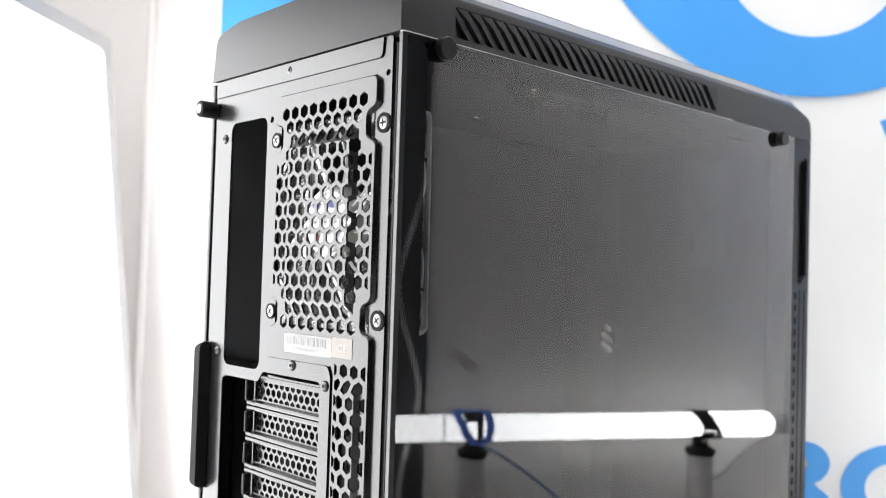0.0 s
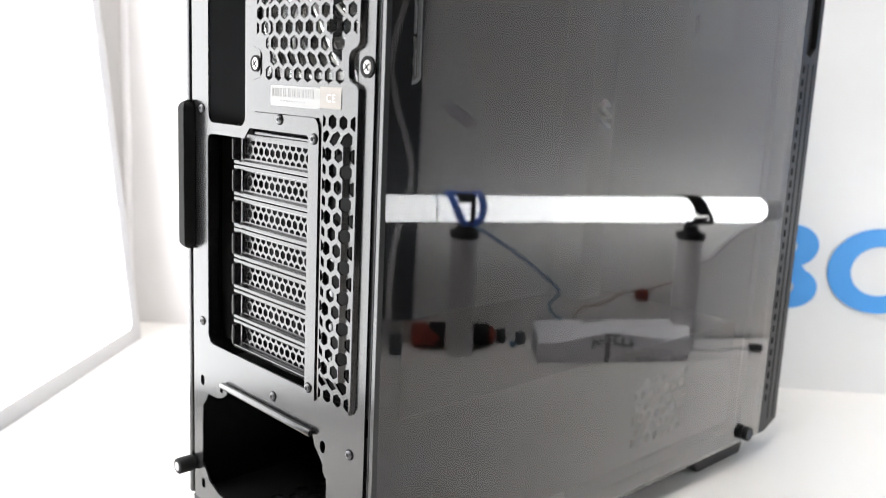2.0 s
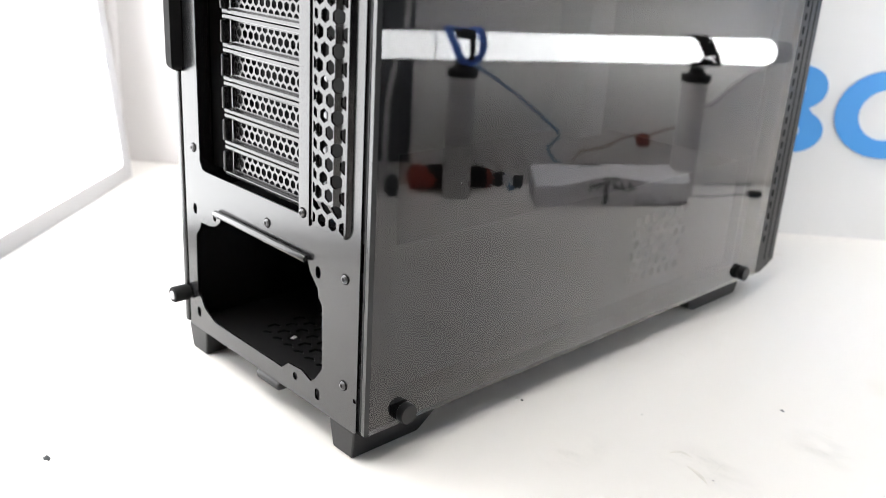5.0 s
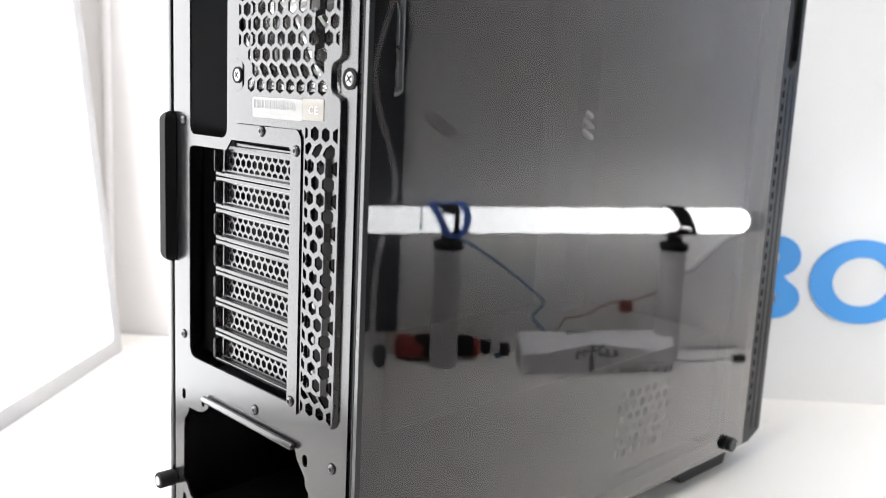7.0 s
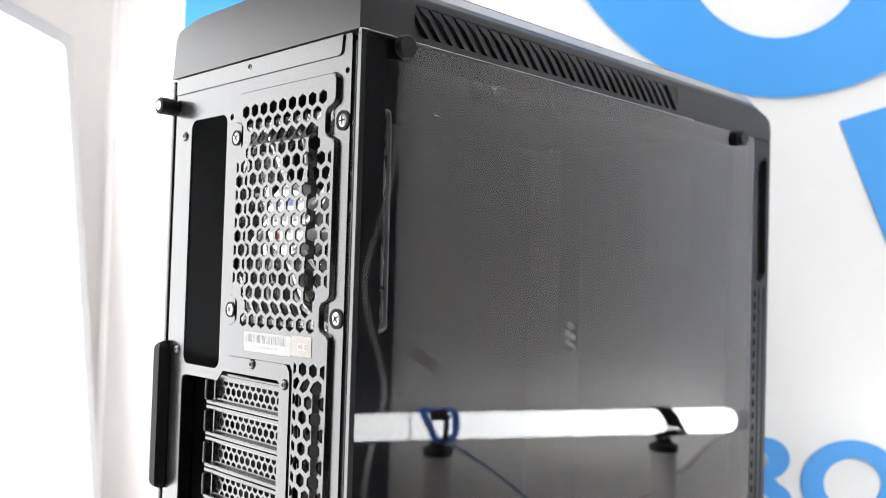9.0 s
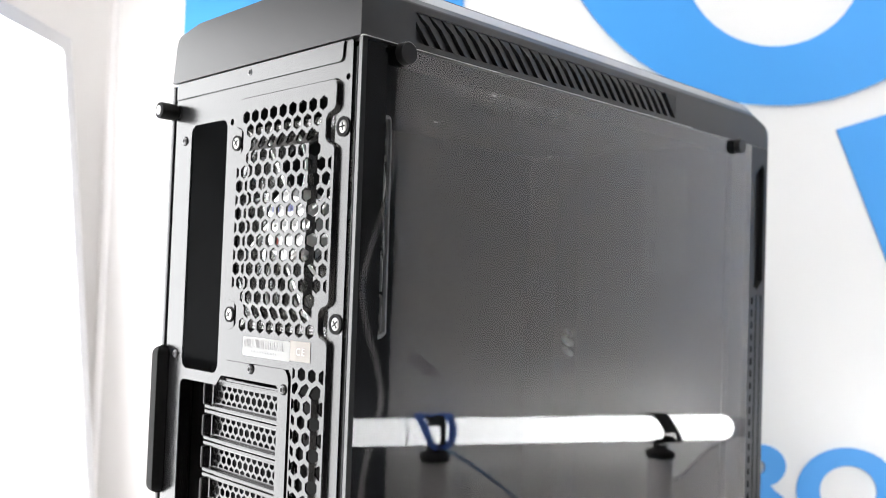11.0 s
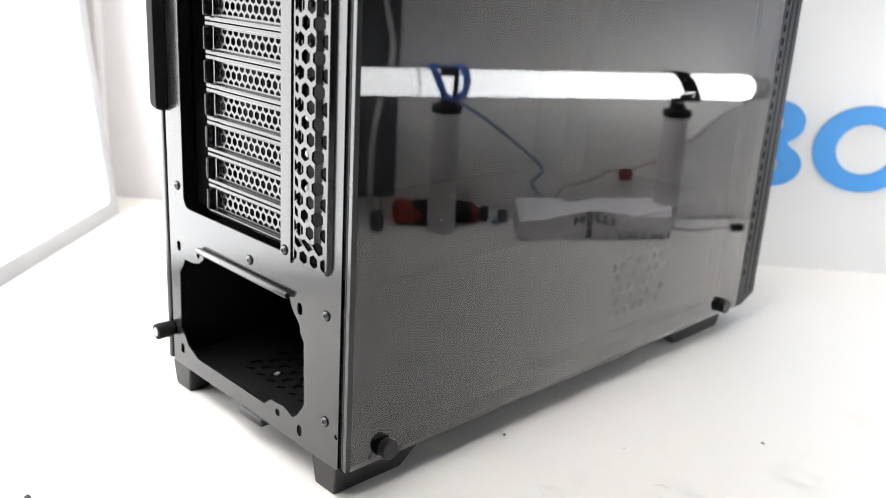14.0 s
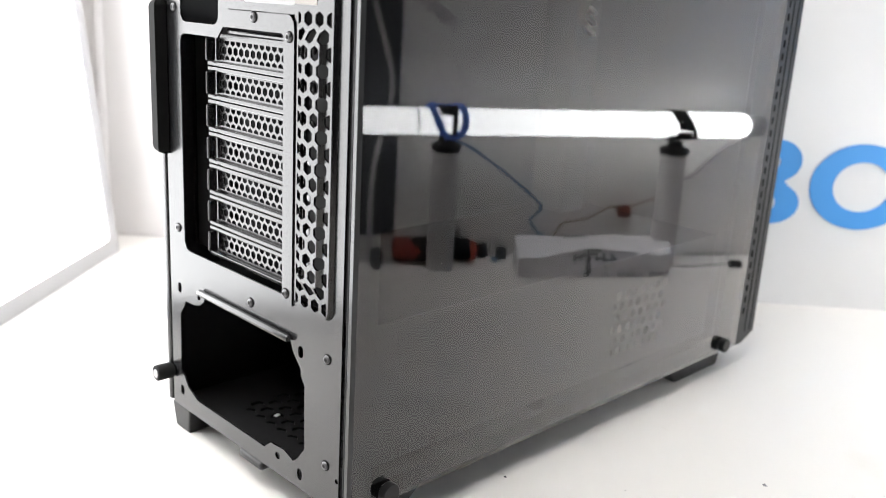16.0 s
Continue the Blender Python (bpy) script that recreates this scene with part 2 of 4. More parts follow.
def box(bm, x0, x1, y0, y1, z0, z1, bevel=0.0, segs=2):
    vs = [bm.verts.new((x, y, z)) for x in (x0, x1) for y in (y0, y1) for z in (z0, z1)]
    quads = ((0, 1, 3, 2), (4, 6, 7, 5), (0, 4, 5, 1), (2, 3, 7, 6), (0, 2, 6, 4), (1, 5, 7, 3))
    fs = [bm.faces.new([vs[i] for i in q]) for q in quads]
    if bevel:
        es = list({e for f in fs for e in f.edges})
        bmesh.ops.bevel(bm, geom=es, offset=bevel, segments=segs, affect="EDGES", profile=0.5)
    return bm


def rounded(x0, x1, z0, z1, r, n=5):
    out = []
    for cx, cz, a0 in ((x1 - r, z1 - r, 0), (x0 + r, z1 - r, 90), (x0 + r, z0 + r, 180), (x1 - r, z0 + r, 270)):
        out += [(cx + r * math.cos(radians(a0 + 90 * i / n)), cz + r * math.sin(radians(a0 + 90 * i / n))) for i in range(n + 1)]
    return out


def disc(cx, cz, r, n=16):
    return [(cx + r * math.cos(2 * math.pi * i / n), cz + r * math.sin(2 * math.pi * i / n)) for i in range(n)]


def hexagon(cx, cz, r):
    return [(cx + r * math.sin(math.pi * i / 3), cz + r * math.cos(math.pi * i / 3)) for i in range(6)]


def clip(poly, x0, x1, z0, z1):
    """A convex polygon cut to a rectangle."""
    for axis, lim, sign in ((0, x0, 1), (0, x1, -1), (1, z0, 1), (1, z1, -1)):
        out = []
        for a, b in zip(poly, poly[1:] + poly[:1]):
            da, db = sign * (a[axis] - lim), sign * (b[axis] - lim)
            if da >= 0:
                out.append(a)
            if da * db < 0:
                k = da / (da - db)
                out.append((a[0] + k * (b[0] - a[0]), a[1] + k * (b[1] - a[1])))
        poly = out
        if len(poly) < 3:
            return []
    return poly


def area(poly):
    return 0.5 * sum(a[0] * b[1] - b[0] * a[1] for a, b in zip(poly, poly[1:] + poly[:1]))


def plate(bm, outer, holes, y0, y1, place=lambda u, v, w: (u, w, v)):
    """A flat sheet with an outline and holes in (u, v), from depth y0 to y1."""
    from mathutils.geometry import tessellate_polygon
    loops = [outer] + [h for h in holes if len(h) > 2]
    flat = [p for l in loops for p in l]
    tris = tessellate_polygon([[Vector((u, v, 0)) for u, v in l] for l in loops])
    front = [bm.verts.new(place(u, v, y0)) for u, v in flat]
    back = [bm.verts.new(place(u, v, y1)) for u, v in flat]
    for t in tris:
        if len(set(t)) == 3:
            try:
                bm.faces.new([front[i] for i in t])
                bm.faces.new([back[i] for i in reversed(t)])
            except ValueError:
                pass
    at = 0
    for l in loops:
        n = len(l)
        for i in range(n):
            j = (i + 1) % n
            bm.faces.new((front[at + i], front[at + j], back[at + j], back[at + i]))
        at += n
    bmesh.ops.recalc_face_normals(bm, faces=bm.faces)
    return bm


def prism_yz(bm, poly, x0, x1):
    return plate(bm, poly, [], x0, x1, lambda u, v, w: (w, u, v))


def prism_xz(bm, poly, y0, y1):
    return plate(bm, poly, [], y0, y1)


def prism_xy(bm, poly, z0, z1):
    return plate(bm, poly, [], z0, z1, lambda u, v, w: (u, v, w))


def lathe(bm, rings, n=24, m=Matrix.Identity(4)):
    """Rings of (radius, height) round the z axis, closed at both ends."""
    loops = []
    for r, z in rings:
        loops.append([bm.verts.new(m @ Vector((r * math.cos(2 * math.pi * i / n), r * math.sin(2 * math.pi * i / n), z))) for i in range(n)])
    for a, b in zip(loops, loops[1:]):
        for i in range(n):
            bm.faces.new((a[i], a[(i + 1) % n], b[(i + 1) % n], b[i]))
    bm.faces.new(list(reversed(loops[0])))
    bm.faces.new(loops[-1])
    return bm


def tube(bm, pts, r, n=8):
    """A round cable through points, smoothed."""
    P = [Vector(p) for p in pts]
    UPISH = Vector((0.31, 0.93, 0.17))
    fine = []
    for i in range(len(P) - 1):
        a, b, c, d = P[max(i - 1, 0)], P[i], P[i + 1], P[min(i + 2, len(P) - 1)]
        for k in range(6):
            t = k / 6
            fine.append(0.5 * ((2 * b) + (c - a) * t + (2 * a - 5 * b + 4 * c - d) * t * t + (3 * b - a - 3 * c + d) * t ** 3))
    fine.append(P[-1])
    loops = []
    for i, p in enumerate(fine):
        way = (fine[min(i + 1, len(fine) - 1)] - fine[max(i - 1, 0)]).normalized()
        side = way.cross(UPISH).normalized()
        q = Matrix((side, way.cross(side), way)).transposed()
        loops.append([bm.verts.new(p + q @ Vector((r * math.cos(2 * math.pi * k / n), r * math.sin(2 * math.pi * k / n), 0))) for k in range(n)])
    for a, b in zip(loops, loops[1:]):
        for i in range(n):
            bm.faces.new((a[i], a[(i + 1) % n], b[(i + 1) % n], b[i]))
    bm.faces.new(list(reversed(loops[0])))
    bm.faces.new(loops[-1])
    return bm


def mesh_of(name, bm, mat, smooth=False):
    me = bpy.data.meshes.new(name)
    bmesh.ops.recalc_face_normals(bm, faces=bm.faces)
    bm.to_mesh(me)
    bm.free()
    for m in mat if isinstance(mat, (list, tuple)) else [mat]:
        me.materials.append(m)
    if smooth:
        me.polygons.foreach_set("use_smooth", [True] * len(me.polygons))
        me.set_sharp_from_angle(angle=radians(38))
    return me


def thing(name, at, label, category, group="", kind=""):
    e = new(name)
    e.location = at
    e.empty_display_size = 0.05
    return tagged(e, label, category, group, kind)


def part(name, bm, mat, parent, label="", smooth=False):
    """One mesh, built in world places, under a thing or a part."""
    me = bm if isinstance(bm, bpy.types.Mesh) else mesh_of(name, bm, mat, smooth)
    ob = new(name, me)
    ob.parent = parent
    if parent.type == "EMPTY":
        ob.matrix_parent_inverse = Matrix.LocRotScale(parent.location, parent.rotation_euler, None).inverted()
    return tagged(ob, label)


def solo(name, bm, mat, label, category, group="", kind="", smooth=False):
    return tagged(new(name, mesh_of(name, bm, mat, smooth)), label, category, group, kind)


# ---- the room ----
# The logo wall runs along D1 from P1; the wall beside it along D2 from P2.
P1, D1 = Vector((-0.03, 0.672, 0)), Vector((1, 0.95, 0)).normalized()
N1 = Vector((-D1.y, D1.x, 0))
P2, D2 = Vector((0.448, 0.397, 0)), Vector((-0.2264, 0.3648, 0)).normalized()
N2 = Vector((D2.y, -D2.x, 0))
CORNER = 0.267


def on1(u, z, out=0.0):
    return P1 + D1 * u - N1 * out + Vector((0, 0, z))


def on2(s, z, out=0.0):
    return P2 + D2 * s - N2 * out + Vector((0, 0, z))


def slab(name, a, b, z0, z1, away, mat, label, kind="structure", category="wall"):
    bm = fresh()
    prism_xy(bm, [(p.x, p.y) for p in (a, b, b + away, a + away)], z0, z1)
    return solo(name, bm, mat, label, category, kind=kind)


FLOOR, CEIL = -0.75, 1.95
slab("wall_logo", on1(-0.706, 0), on1(CORNER + 0.3, 0), 0.0, CEIL, N1 * 0.105, PANELWHITE, "glossy white studio wall panel with blue vinyl lettering")
slab("wall_back", on1(-2.6, 0) + N1 * 0.11, on1(CORNER + 0.3, 0) + N1 * 0.11, FLOOR, CEIL, N1 * 0.1, WARMWALL, "warm white painted back wall of the studio")
far = on1(-2.6, 0) + N1 * 0.11
slab("wall_left", far, far - N1 * 3.2, FLOOR, CEIL, -D1 * 0.1, WALL, "white painted wall on the far side")
near = far - N1 * 3.2
# where the rear wall's line meets the side wall's
k = ((P2 - near).x * D2.y - (P2 - near).y * D2.x) / (D1.x * D2.y - D1.y * D2.x)
meet = near + D1 * k
slab("wall_side", meet - D2 * 0.05, on2(0.75, 0), FLOOR, CEIL, N2 * 0.1, SIDEWALL, "white painted side wall behind the lamp")
slab("wall_rear", near, meet, FLOOR, CEIL, -N1 * 0.1, DARKWALL, "dark grey painted wall behind the table")
room = [far - D1 * 0.1 + N1 * 0.1, on1(CORNER + 0.3, 0) + N1 * 0.21, on2(CORNER + 0.2, 0) + N2 * 0.1, meet + N2 * 0.1 - D2 * 0.05, meet - N1 * 0.1, near - D1 * 0.1 - N1 * 0.1]
bm = prism_xy(fresh(), [(p.x, p.y) for p in room], FLOOR - 0.05, FLOOR)
solo("floor", bm, GREYTOP, "grey studio floor under the table", "floor", kind="structure")
bm = prism_xy(fresh(), [(p.x, p.y) for p in room], CEIL, CEIL + 0.05)
solo("ceiling", bm, WALL, "white painted studio ceiling", "ceiling", kind="structure")

# table tops: the main one ends at a seam line, a narrower one runs along the side wall
S1, S2 = Vector((0.40, 0.335, 0)), Vector((0.149, 0.735, 0))
SD = (S2 - S1).normalized()
tops = thing("work_table", (0, 0, FLOOR), "large white laminate table with faint scuffs and crumbs", "table")
out = [on1(-1.3, 0) + N1 * 0.104, S2 + SD * 0.2, S1 - SD * 1.2, S1 - SD * 1.2 - N2 * 1.2, on1(-1.3, 0) - N1 * 0.9]
part("table_top", prism_xy(fresh(), [(p.x, p.y) for p in out], -0.03, 0.0), WHITE, tops)
for x, y in ((-0.7, -0.3), (0.5, -0.4), (0.1, 0.5), (-0.6, 0.1)):
    part("leg", box(fresh(), x - 0.025, x + 0.025, y - 0.025, y + 0.025, FLOOR, -0.03, 0.003), GREY, tops)
side = thing("side_table", (0.5, 0.3, FLOOR), "narrow pale grey table along the wall, cluttered", "table")
out = [S2 + SD * 0.12, S1 - SD * 1.2, S1 - SD * 1.2 + N2 * 0.09, S2 + SD * 0.12 + N2 * 0.068]
part("table_top", prism_xy(fresh(), [(p.x, p.y) for p in out], -0.032, -0.001), GREYTOP, side)
for s in (0.0, 0.9):
    p = S1 - SD * s + N2 * 0.035
    part("leg", box(fresh(), p.x - 0.02, p.x + 0.02, p.y - 0.02, p.y + 0.02, FLOOR, -0.032, 0.003), GREY, side)

# blue vinyl shapes on the logo wall
def vinyl(name, outer, holes, label):
    bm = fresh()
    plate(bm, outer, holes, 0.0005, 0.002, lambda u, v, w: tuple(on1(u, v, w)))
    return solo(name, bm, BLUE, label, "wall graphic")


vinyl("wall_ring", disc(-0.067, 0.790, 0.248, 72), [disc(-0.067, 0.704, 0.098, 48)], "large blue vinyl ring with an off-centre white disc")
vinyl("wall_wedge", [(0.004, 0.518), (0.20, 0.585), (0.20, 0.10), (0.171, 0.10)], [], "slanted blue vinyl bar on the white wall")
vinyl("wall_block", [(-0.706, 0.42), (-0.40, 0.42), (-0.40, 1.1), (-0.706, 1.1)], [], "tall blue vinyl block at the panel edge")


def oval(cu, cz, ru, rz, n=40, a0=0, a1=360):
    return [(cu + ru * math.cos(radians(a0 + (a1 - a0) * i / n)), cz + rz * math.sin(radians(a0 + (a1 - a0) * i / n))) for i in range(n + (a1 - a0 < 360))]


vinyl("wall_oval", oval(0.0235, 0.1345, 0.054, 0.0455), [oval(0.0235, 0.1345, 0.030, 0.0265)], "bold blue vinyl oval letter shape")
upper, lower = oval(-0.069, 0.1575, 0.027, 0.0225, 20, -65, 90), oval(-0.069, 0.1125, 0.030, 0.0225, 20, -90, 58)
vinyl("wall_bow", lower + upper + [(-0.100, 0.180), (-0.100, 0.090)],
      [oval(-0.0735, 0.156, 0.0095, 0.0085, 20), oval(-0.0735, 0.1125, 0.0105, 0.0085, 20)], "bold blue double-bowed vinyl letter shape")

# trim strip down the back wall
c = on1(-0.83, 0) + N1 * 0.11
bm = lathe(fresh(), [(0.006, 0.0), (0.006, CEIL)], 12, Matrix.Translation(c))
solo("trim", bm, WARMWALL, "cream vertical trim strip on the wall", "trim", kind="structure", smooth=True)

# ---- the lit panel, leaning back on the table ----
B, PD = Vector((-0.628, 0.158, 0.0)), Vector((0.667, -0.745, 0)).normalized()
PN = Vector((-PD.y, PD.x, 0))
LEAN = radians(6.0)
PU = Vector((0, 0, 1)) * math.cos(LEAN) - PN * math.sin(LEAN)
PF = PN * math.cos(LEAN) + Vector((0, 0, 1)) * math.sin(LEAN)


def on_panel(u, v, w):
    return tuple(B + PD * u + PU * v + PF * w)


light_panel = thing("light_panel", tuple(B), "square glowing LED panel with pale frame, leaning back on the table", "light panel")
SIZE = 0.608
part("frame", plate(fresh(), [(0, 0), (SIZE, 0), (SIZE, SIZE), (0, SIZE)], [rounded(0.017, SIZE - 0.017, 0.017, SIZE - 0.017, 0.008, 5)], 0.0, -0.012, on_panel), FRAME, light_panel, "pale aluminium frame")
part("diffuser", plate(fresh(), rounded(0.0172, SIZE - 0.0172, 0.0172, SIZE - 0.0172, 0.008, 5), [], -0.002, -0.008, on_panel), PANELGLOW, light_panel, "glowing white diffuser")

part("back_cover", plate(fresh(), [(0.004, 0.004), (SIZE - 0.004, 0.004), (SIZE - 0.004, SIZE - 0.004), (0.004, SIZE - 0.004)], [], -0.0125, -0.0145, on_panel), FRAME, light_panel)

# unseen ceiling lights, added to brighten the walls and table
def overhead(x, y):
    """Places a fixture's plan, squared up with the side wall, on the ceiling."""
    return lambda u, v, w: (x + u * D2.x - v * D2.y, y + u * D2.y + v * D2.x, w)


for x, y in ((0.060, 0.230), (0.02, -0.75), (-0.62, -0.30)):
    cl = thing("ceiling_fill", (x, y, CEIL), "square ceiling light out of view, added as fill", "ceiling light", "ceiling lights")
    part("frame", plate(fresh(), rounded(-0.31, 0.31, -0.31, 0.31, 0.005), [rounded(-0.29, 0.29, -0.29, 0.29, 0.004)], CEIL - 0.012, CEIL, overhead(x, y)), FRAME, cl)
    part("diffuser", plate(fresh(), rounded(-0.289, 0.289, -0.289, 0.289, 0.004), [], CEIL - 0.008, CEIL - 0.003, overhead(x, y)), FILLGLOW, cl)

# ---- tube lamp on two stands beside the case ----
TA, TB = Vector((0.3705, 0.4258, 0.1702)), Vector((0.2266, 0.6674, 0.1727))
TD = (TB - TA).normalized()
tube_lamp = thing("tube_lamp", (0.30, 0.55, 0), "long glowing white tube lamp on two grey stands", "lamp")
turn = TD.to_track_quat("Z", "Y").to_matrix().to_4x4()
end = TB + TD * 0.092
start = TA - TD * 0.24
part("tube", lathe(fresh(), [(0.010, 0), (0.0150, 0.006), (0.0150, (end - start).length - 0.009), (0.0138, (end - start).length - 0.004), (0.0105, (end - start).length)], 28, Matrix.Translation(start) @ turn), TUBEGLOW, tube_lamp, "glowing white tube", True)
part("end_cap", lathe(fresh(), [(0.0125, 0), (0.0128, 0.001), (0.0128, 0.020), (0.0110, 0.022)], 24, Matrix.Translation(end + TD * 0.0003) @ turn), GREY, tube_lamp, "grey end cap", True)
part("end_ring", lathe(fresh(), [(0.0151, -0.0009), (0.0157, -0.0006), (0.0157, 0.0006), (0.0151, 0.0009)], 24, Matrix.Translation(TA - TD * 0.0355) @ turn), INNER, tube_lamp, "dark ring")
def band(p, l0, l1, a0, a1, wide, r=0.0164, thick=0.0012):
    """A strip wound on the tube from angle a0 at l0 to a1 at l1; 0 faces the case, 90 is up."""
    bm, loops = fresh(), []
    for i in range(13):
        k = i / 12
        a, l = radians(a0 + (a1 - a0) * k), l0 + (l1 - l0) * k
        ring = []
        for dl, rr in ((-wide / 2, r), (wide / 2, r), (wide / 2, r + thick), (-wide / 2, r + thick)):
            c = p + TD * (l + dl)
            ring.append(bm.verts.new(c + Vector((-N2.x, -N2.y, 0)) * rr * math.cos(a) + Vector((0, 0, 1)) * rr * math.sin(a)))
        loops.append(ring)
    for u, v in zip(loops, loops[1:]):
        for i in range(4):
            bm.faces.new((u[i], u[(i + 1) % 4], v[(i + 1) % 4], v[i]))
    bm.faces.new(loops[0][::-1])
    bm.faces.new(loops[-1])
    return bm


# Added opaque back strip, unseen; it trims the tube's glow on the wall.
part("glow_shield", band((start + end) / 2, 0, 0, 150, 210, (end - start).length - 0.012, 0.01505, 0.0008), GREY, tube_lamp, "grey strip on the tube's unseen back, added to dim the wall glow")
for k, p in enumerate((TA, TB)):
    st = part("stand", lathe(fresh(), [(0.0158, -0.0005), (0.0160, 0.002), (0.0148, 0.139)], 28, Matrix.Translation((p.x, p.y, 0))), STAND, tube_lamp, "", True)
    part("collar", lathe(fresh(), [(0.0160, 0.137), (0.0175, 0.139), (0.0175, 0.145), (0.009, 0.148), (0.009, 0.1535)], 24, Matrix.Translation((p.x, p.y, 0))), RUBBER, st, "black collar")
    if k == 0:
        part("clip", band(p, -0.003, -0.001, 110, 32, 0.022), RUBBER, st, "black spring clip")
        part("clip_arm", band(p, 0.0052, 0.0052, 40, -95, 0.0060), RUBBER, st)
        part("clip_foot", band(p, 0.003, 0.003, -62, -110, 0.022), RUBBER, st)
    else:
        part("clip", band(p, -0.009, 0.006, 104, -15, 0.0195), RUBBER, st, "black spring clip")
        part("clip_wing", band(p, -0.009, -0.007, 72, 106, 0.029), RUBBER, st)
        part("clip_arm", band(p, 0.012, 0.0205, -2, -52, 0.0075), RUBBER, st)
        part("clip_foot", band(p, 0.004, 0.004, -42, -105, 0.038), RUBBER, st)
        part("clip_base", band(p, 0.003, 0.003, -22, -46, 0.017), RUBBER, st)

# ---- the computer case ----
case = thing("computer_case", (-0.1, 0.23, 0.0), "black steel computer tower with a smoked glass side panel", "computer case")
BOT, TOP = 0.0185, 0.467

# rear steel wall with its openings
io = rounded(-0.1772, -0.133, 0.279, 0.437, 0.006)
slots = [(-0.1782, 0.140), (-0.1755, 0.135), (-0.1715, 0.134), (-0.068, 0.134), (-0.0655, 0.137), (-0.0655, 0.276), (-0.068, 0.2785),
         (-0.128, 0.2785), (-0.134, 0.272), (-0.1735, 0.272), (-0.1770, 0.2705), (-0.1782, 0.267)]
psu = [(-0.179, 0.098), (-0.1815, 0.0927), (-0.186, 0.088), (-0.187, 0.046), (-0.182, 0.0419), (-0.178, 0.036), (-0.165, 0.0305), (-0.085, 0.0305), (-0.078, 0.036),
       (-0.064, 0.037), (-0.055, 0.0337), (-0.0500, 0.0375), (-0.0437, 0.0459), (-0.0443, 0.086), (-0.048, 0.0900), (-0.048, 0.0945), (-0.056, 0.103), (-0.058, 0.1085), (-0.153, 0.1085), (-0.155, 0.1041), (-0.160, 0.1005), (-0.167, 0.0985)]
small = [disc(x, z, r, 12) for x, z, r in ((-0.0706, 0.0305, 0.0024), (-0.1612, 0.1055, 0.0020), (-0.0130, 0.0390, 0.0015), (-0.0145, 0.4474, 0.0018), (-0.1278, 0.4345, 0.0020))]
small += [rounded(x - 0.0024, x + 0.0024, z - 0.0036, z + 0.0036, 0.0023, 4) for x, z in ((-0.1862, 0.1057), (-0.0483, 0.1048), (-0.1858, 0.0315), (-0.0480, 0.0280))]
opening = rounded(-0.1165, -0.0240, 0.3055, 0.4415, 0.004)
vents = rounded(-0.0505, -0.0205, 0.135, 0.2925, 0.003)
rear = rounded(-0.1980, -0.0112, BOT, TOP, 0.002)
part("rear_wall", plate(fresh(), rear, [io, slots, psu, opening, vents] + small, 0.0, 0.0012), STEEL, case, "black painted steel rear wall")


def honeycomb(x0, x1, z0, z1, pitch, r, x_first, z_first, keep=lambda x, z: True, step=None):
    """Pointed-top hexagons in staggered rows from z_first down, one centre at x_first, cut to a rectangle."""
    out, row, z = [], 0, z_first
    step = step or pitch * 0.866
    while z > z0 - r:
        x = x_first + (pitch / 2 if row % 2 else 0)
        x -= pitch * math.floor((x - x0 + pitch) / pitch)
        while x < x1 + pitch:
            if keep(x, z):
                h = clip(hexagon(x, z, r), x0, x1, z0, z1)
                if len(h) > 2 and abs(area(h)) > 0.25 * 2.6 * r * r:
                    out.append(h)
            x += pitch
        z -= step
        row += 1
    return out


# raised grille sheet: fan vents above, a column of vents below
UP = -0.0027
FANX = (-0.0168, -0.1213)
FANZ = (0.4209, 0.3162)


def notch(z, side=1):
    """The scallop round a fan screw, walked downwards on one side and upwards on the other."""
    path = [(0.0, 0.0120), (-0.0015, 0.0098), (-0.0065, 0.0078), (-0.0083, 0.0050), (-0.0083, -0.0050), (-0.0065, -0.0078), (-0.0015, -0.0098), (0.0, -0.0120)]
    if side > 0:
        return [(-0.0207 + a, z + b) for a, b in path]
    return [(-0.1215 - 1.40 * a, z - b) for a, b in path]


grille_line = ([(-0.1185, 0.4440), (-0.1172, 0.4457), (-0.1150, 0.4465), (-0.0240, 0.4465), (-0.0217, 0.4455), (-0.0207, 0.4432)] + notch(FANZ[0]) + notch(FANZ[1])
               + [(-0.0207, 0.136), (-0.0228, 0.1325), (-0.0486, 0.1325), (-0.0512, 0.136), (-0.0512, 0.2850), (-0.0535, 0.2890), (-0.1180, 0.2890), (-0.1207, 0.2905), (-0.1215, 0.2935)]
               + notch(FANZ[1], -1) + notch(FANZ[0], -1))
HIGH = ((-0.0995, -0.0395, 0.3240, 0.4135, 0.0022, 0.0046, 0.0062), (-0.0448, -0.0285, 0.1490, 0.2775, 0.0012, 0.0024, 0.0048))


def raised(x, z):
    """How far the pressed middle fields stand out of the grille sheet."""
    most = 0.0
    for x0, x1, z0, z1, sl, sr, sz in HIGH:
        dx, dz = max((x0 - x) / sl, (x - x1) / sr, 0.0), max(z0 - z, z - z1, 0.0)
        k = 1.0 - min(max(dx, dz / sz), 1.0)
        most = max(most, k)
    return 0.0027 * most


def room_for(x, z):
    for fz in FANZ:
        if abs(z - fz) < 0.0135 and (x > -0.0318 or x < -0.1047):
            return False
    if z > 0.427 or z < 0.314:
        return -0.1110 < x < -0.0250
    if z > 0.402 or z < 0.330:
        return x > -0.1120
    return True


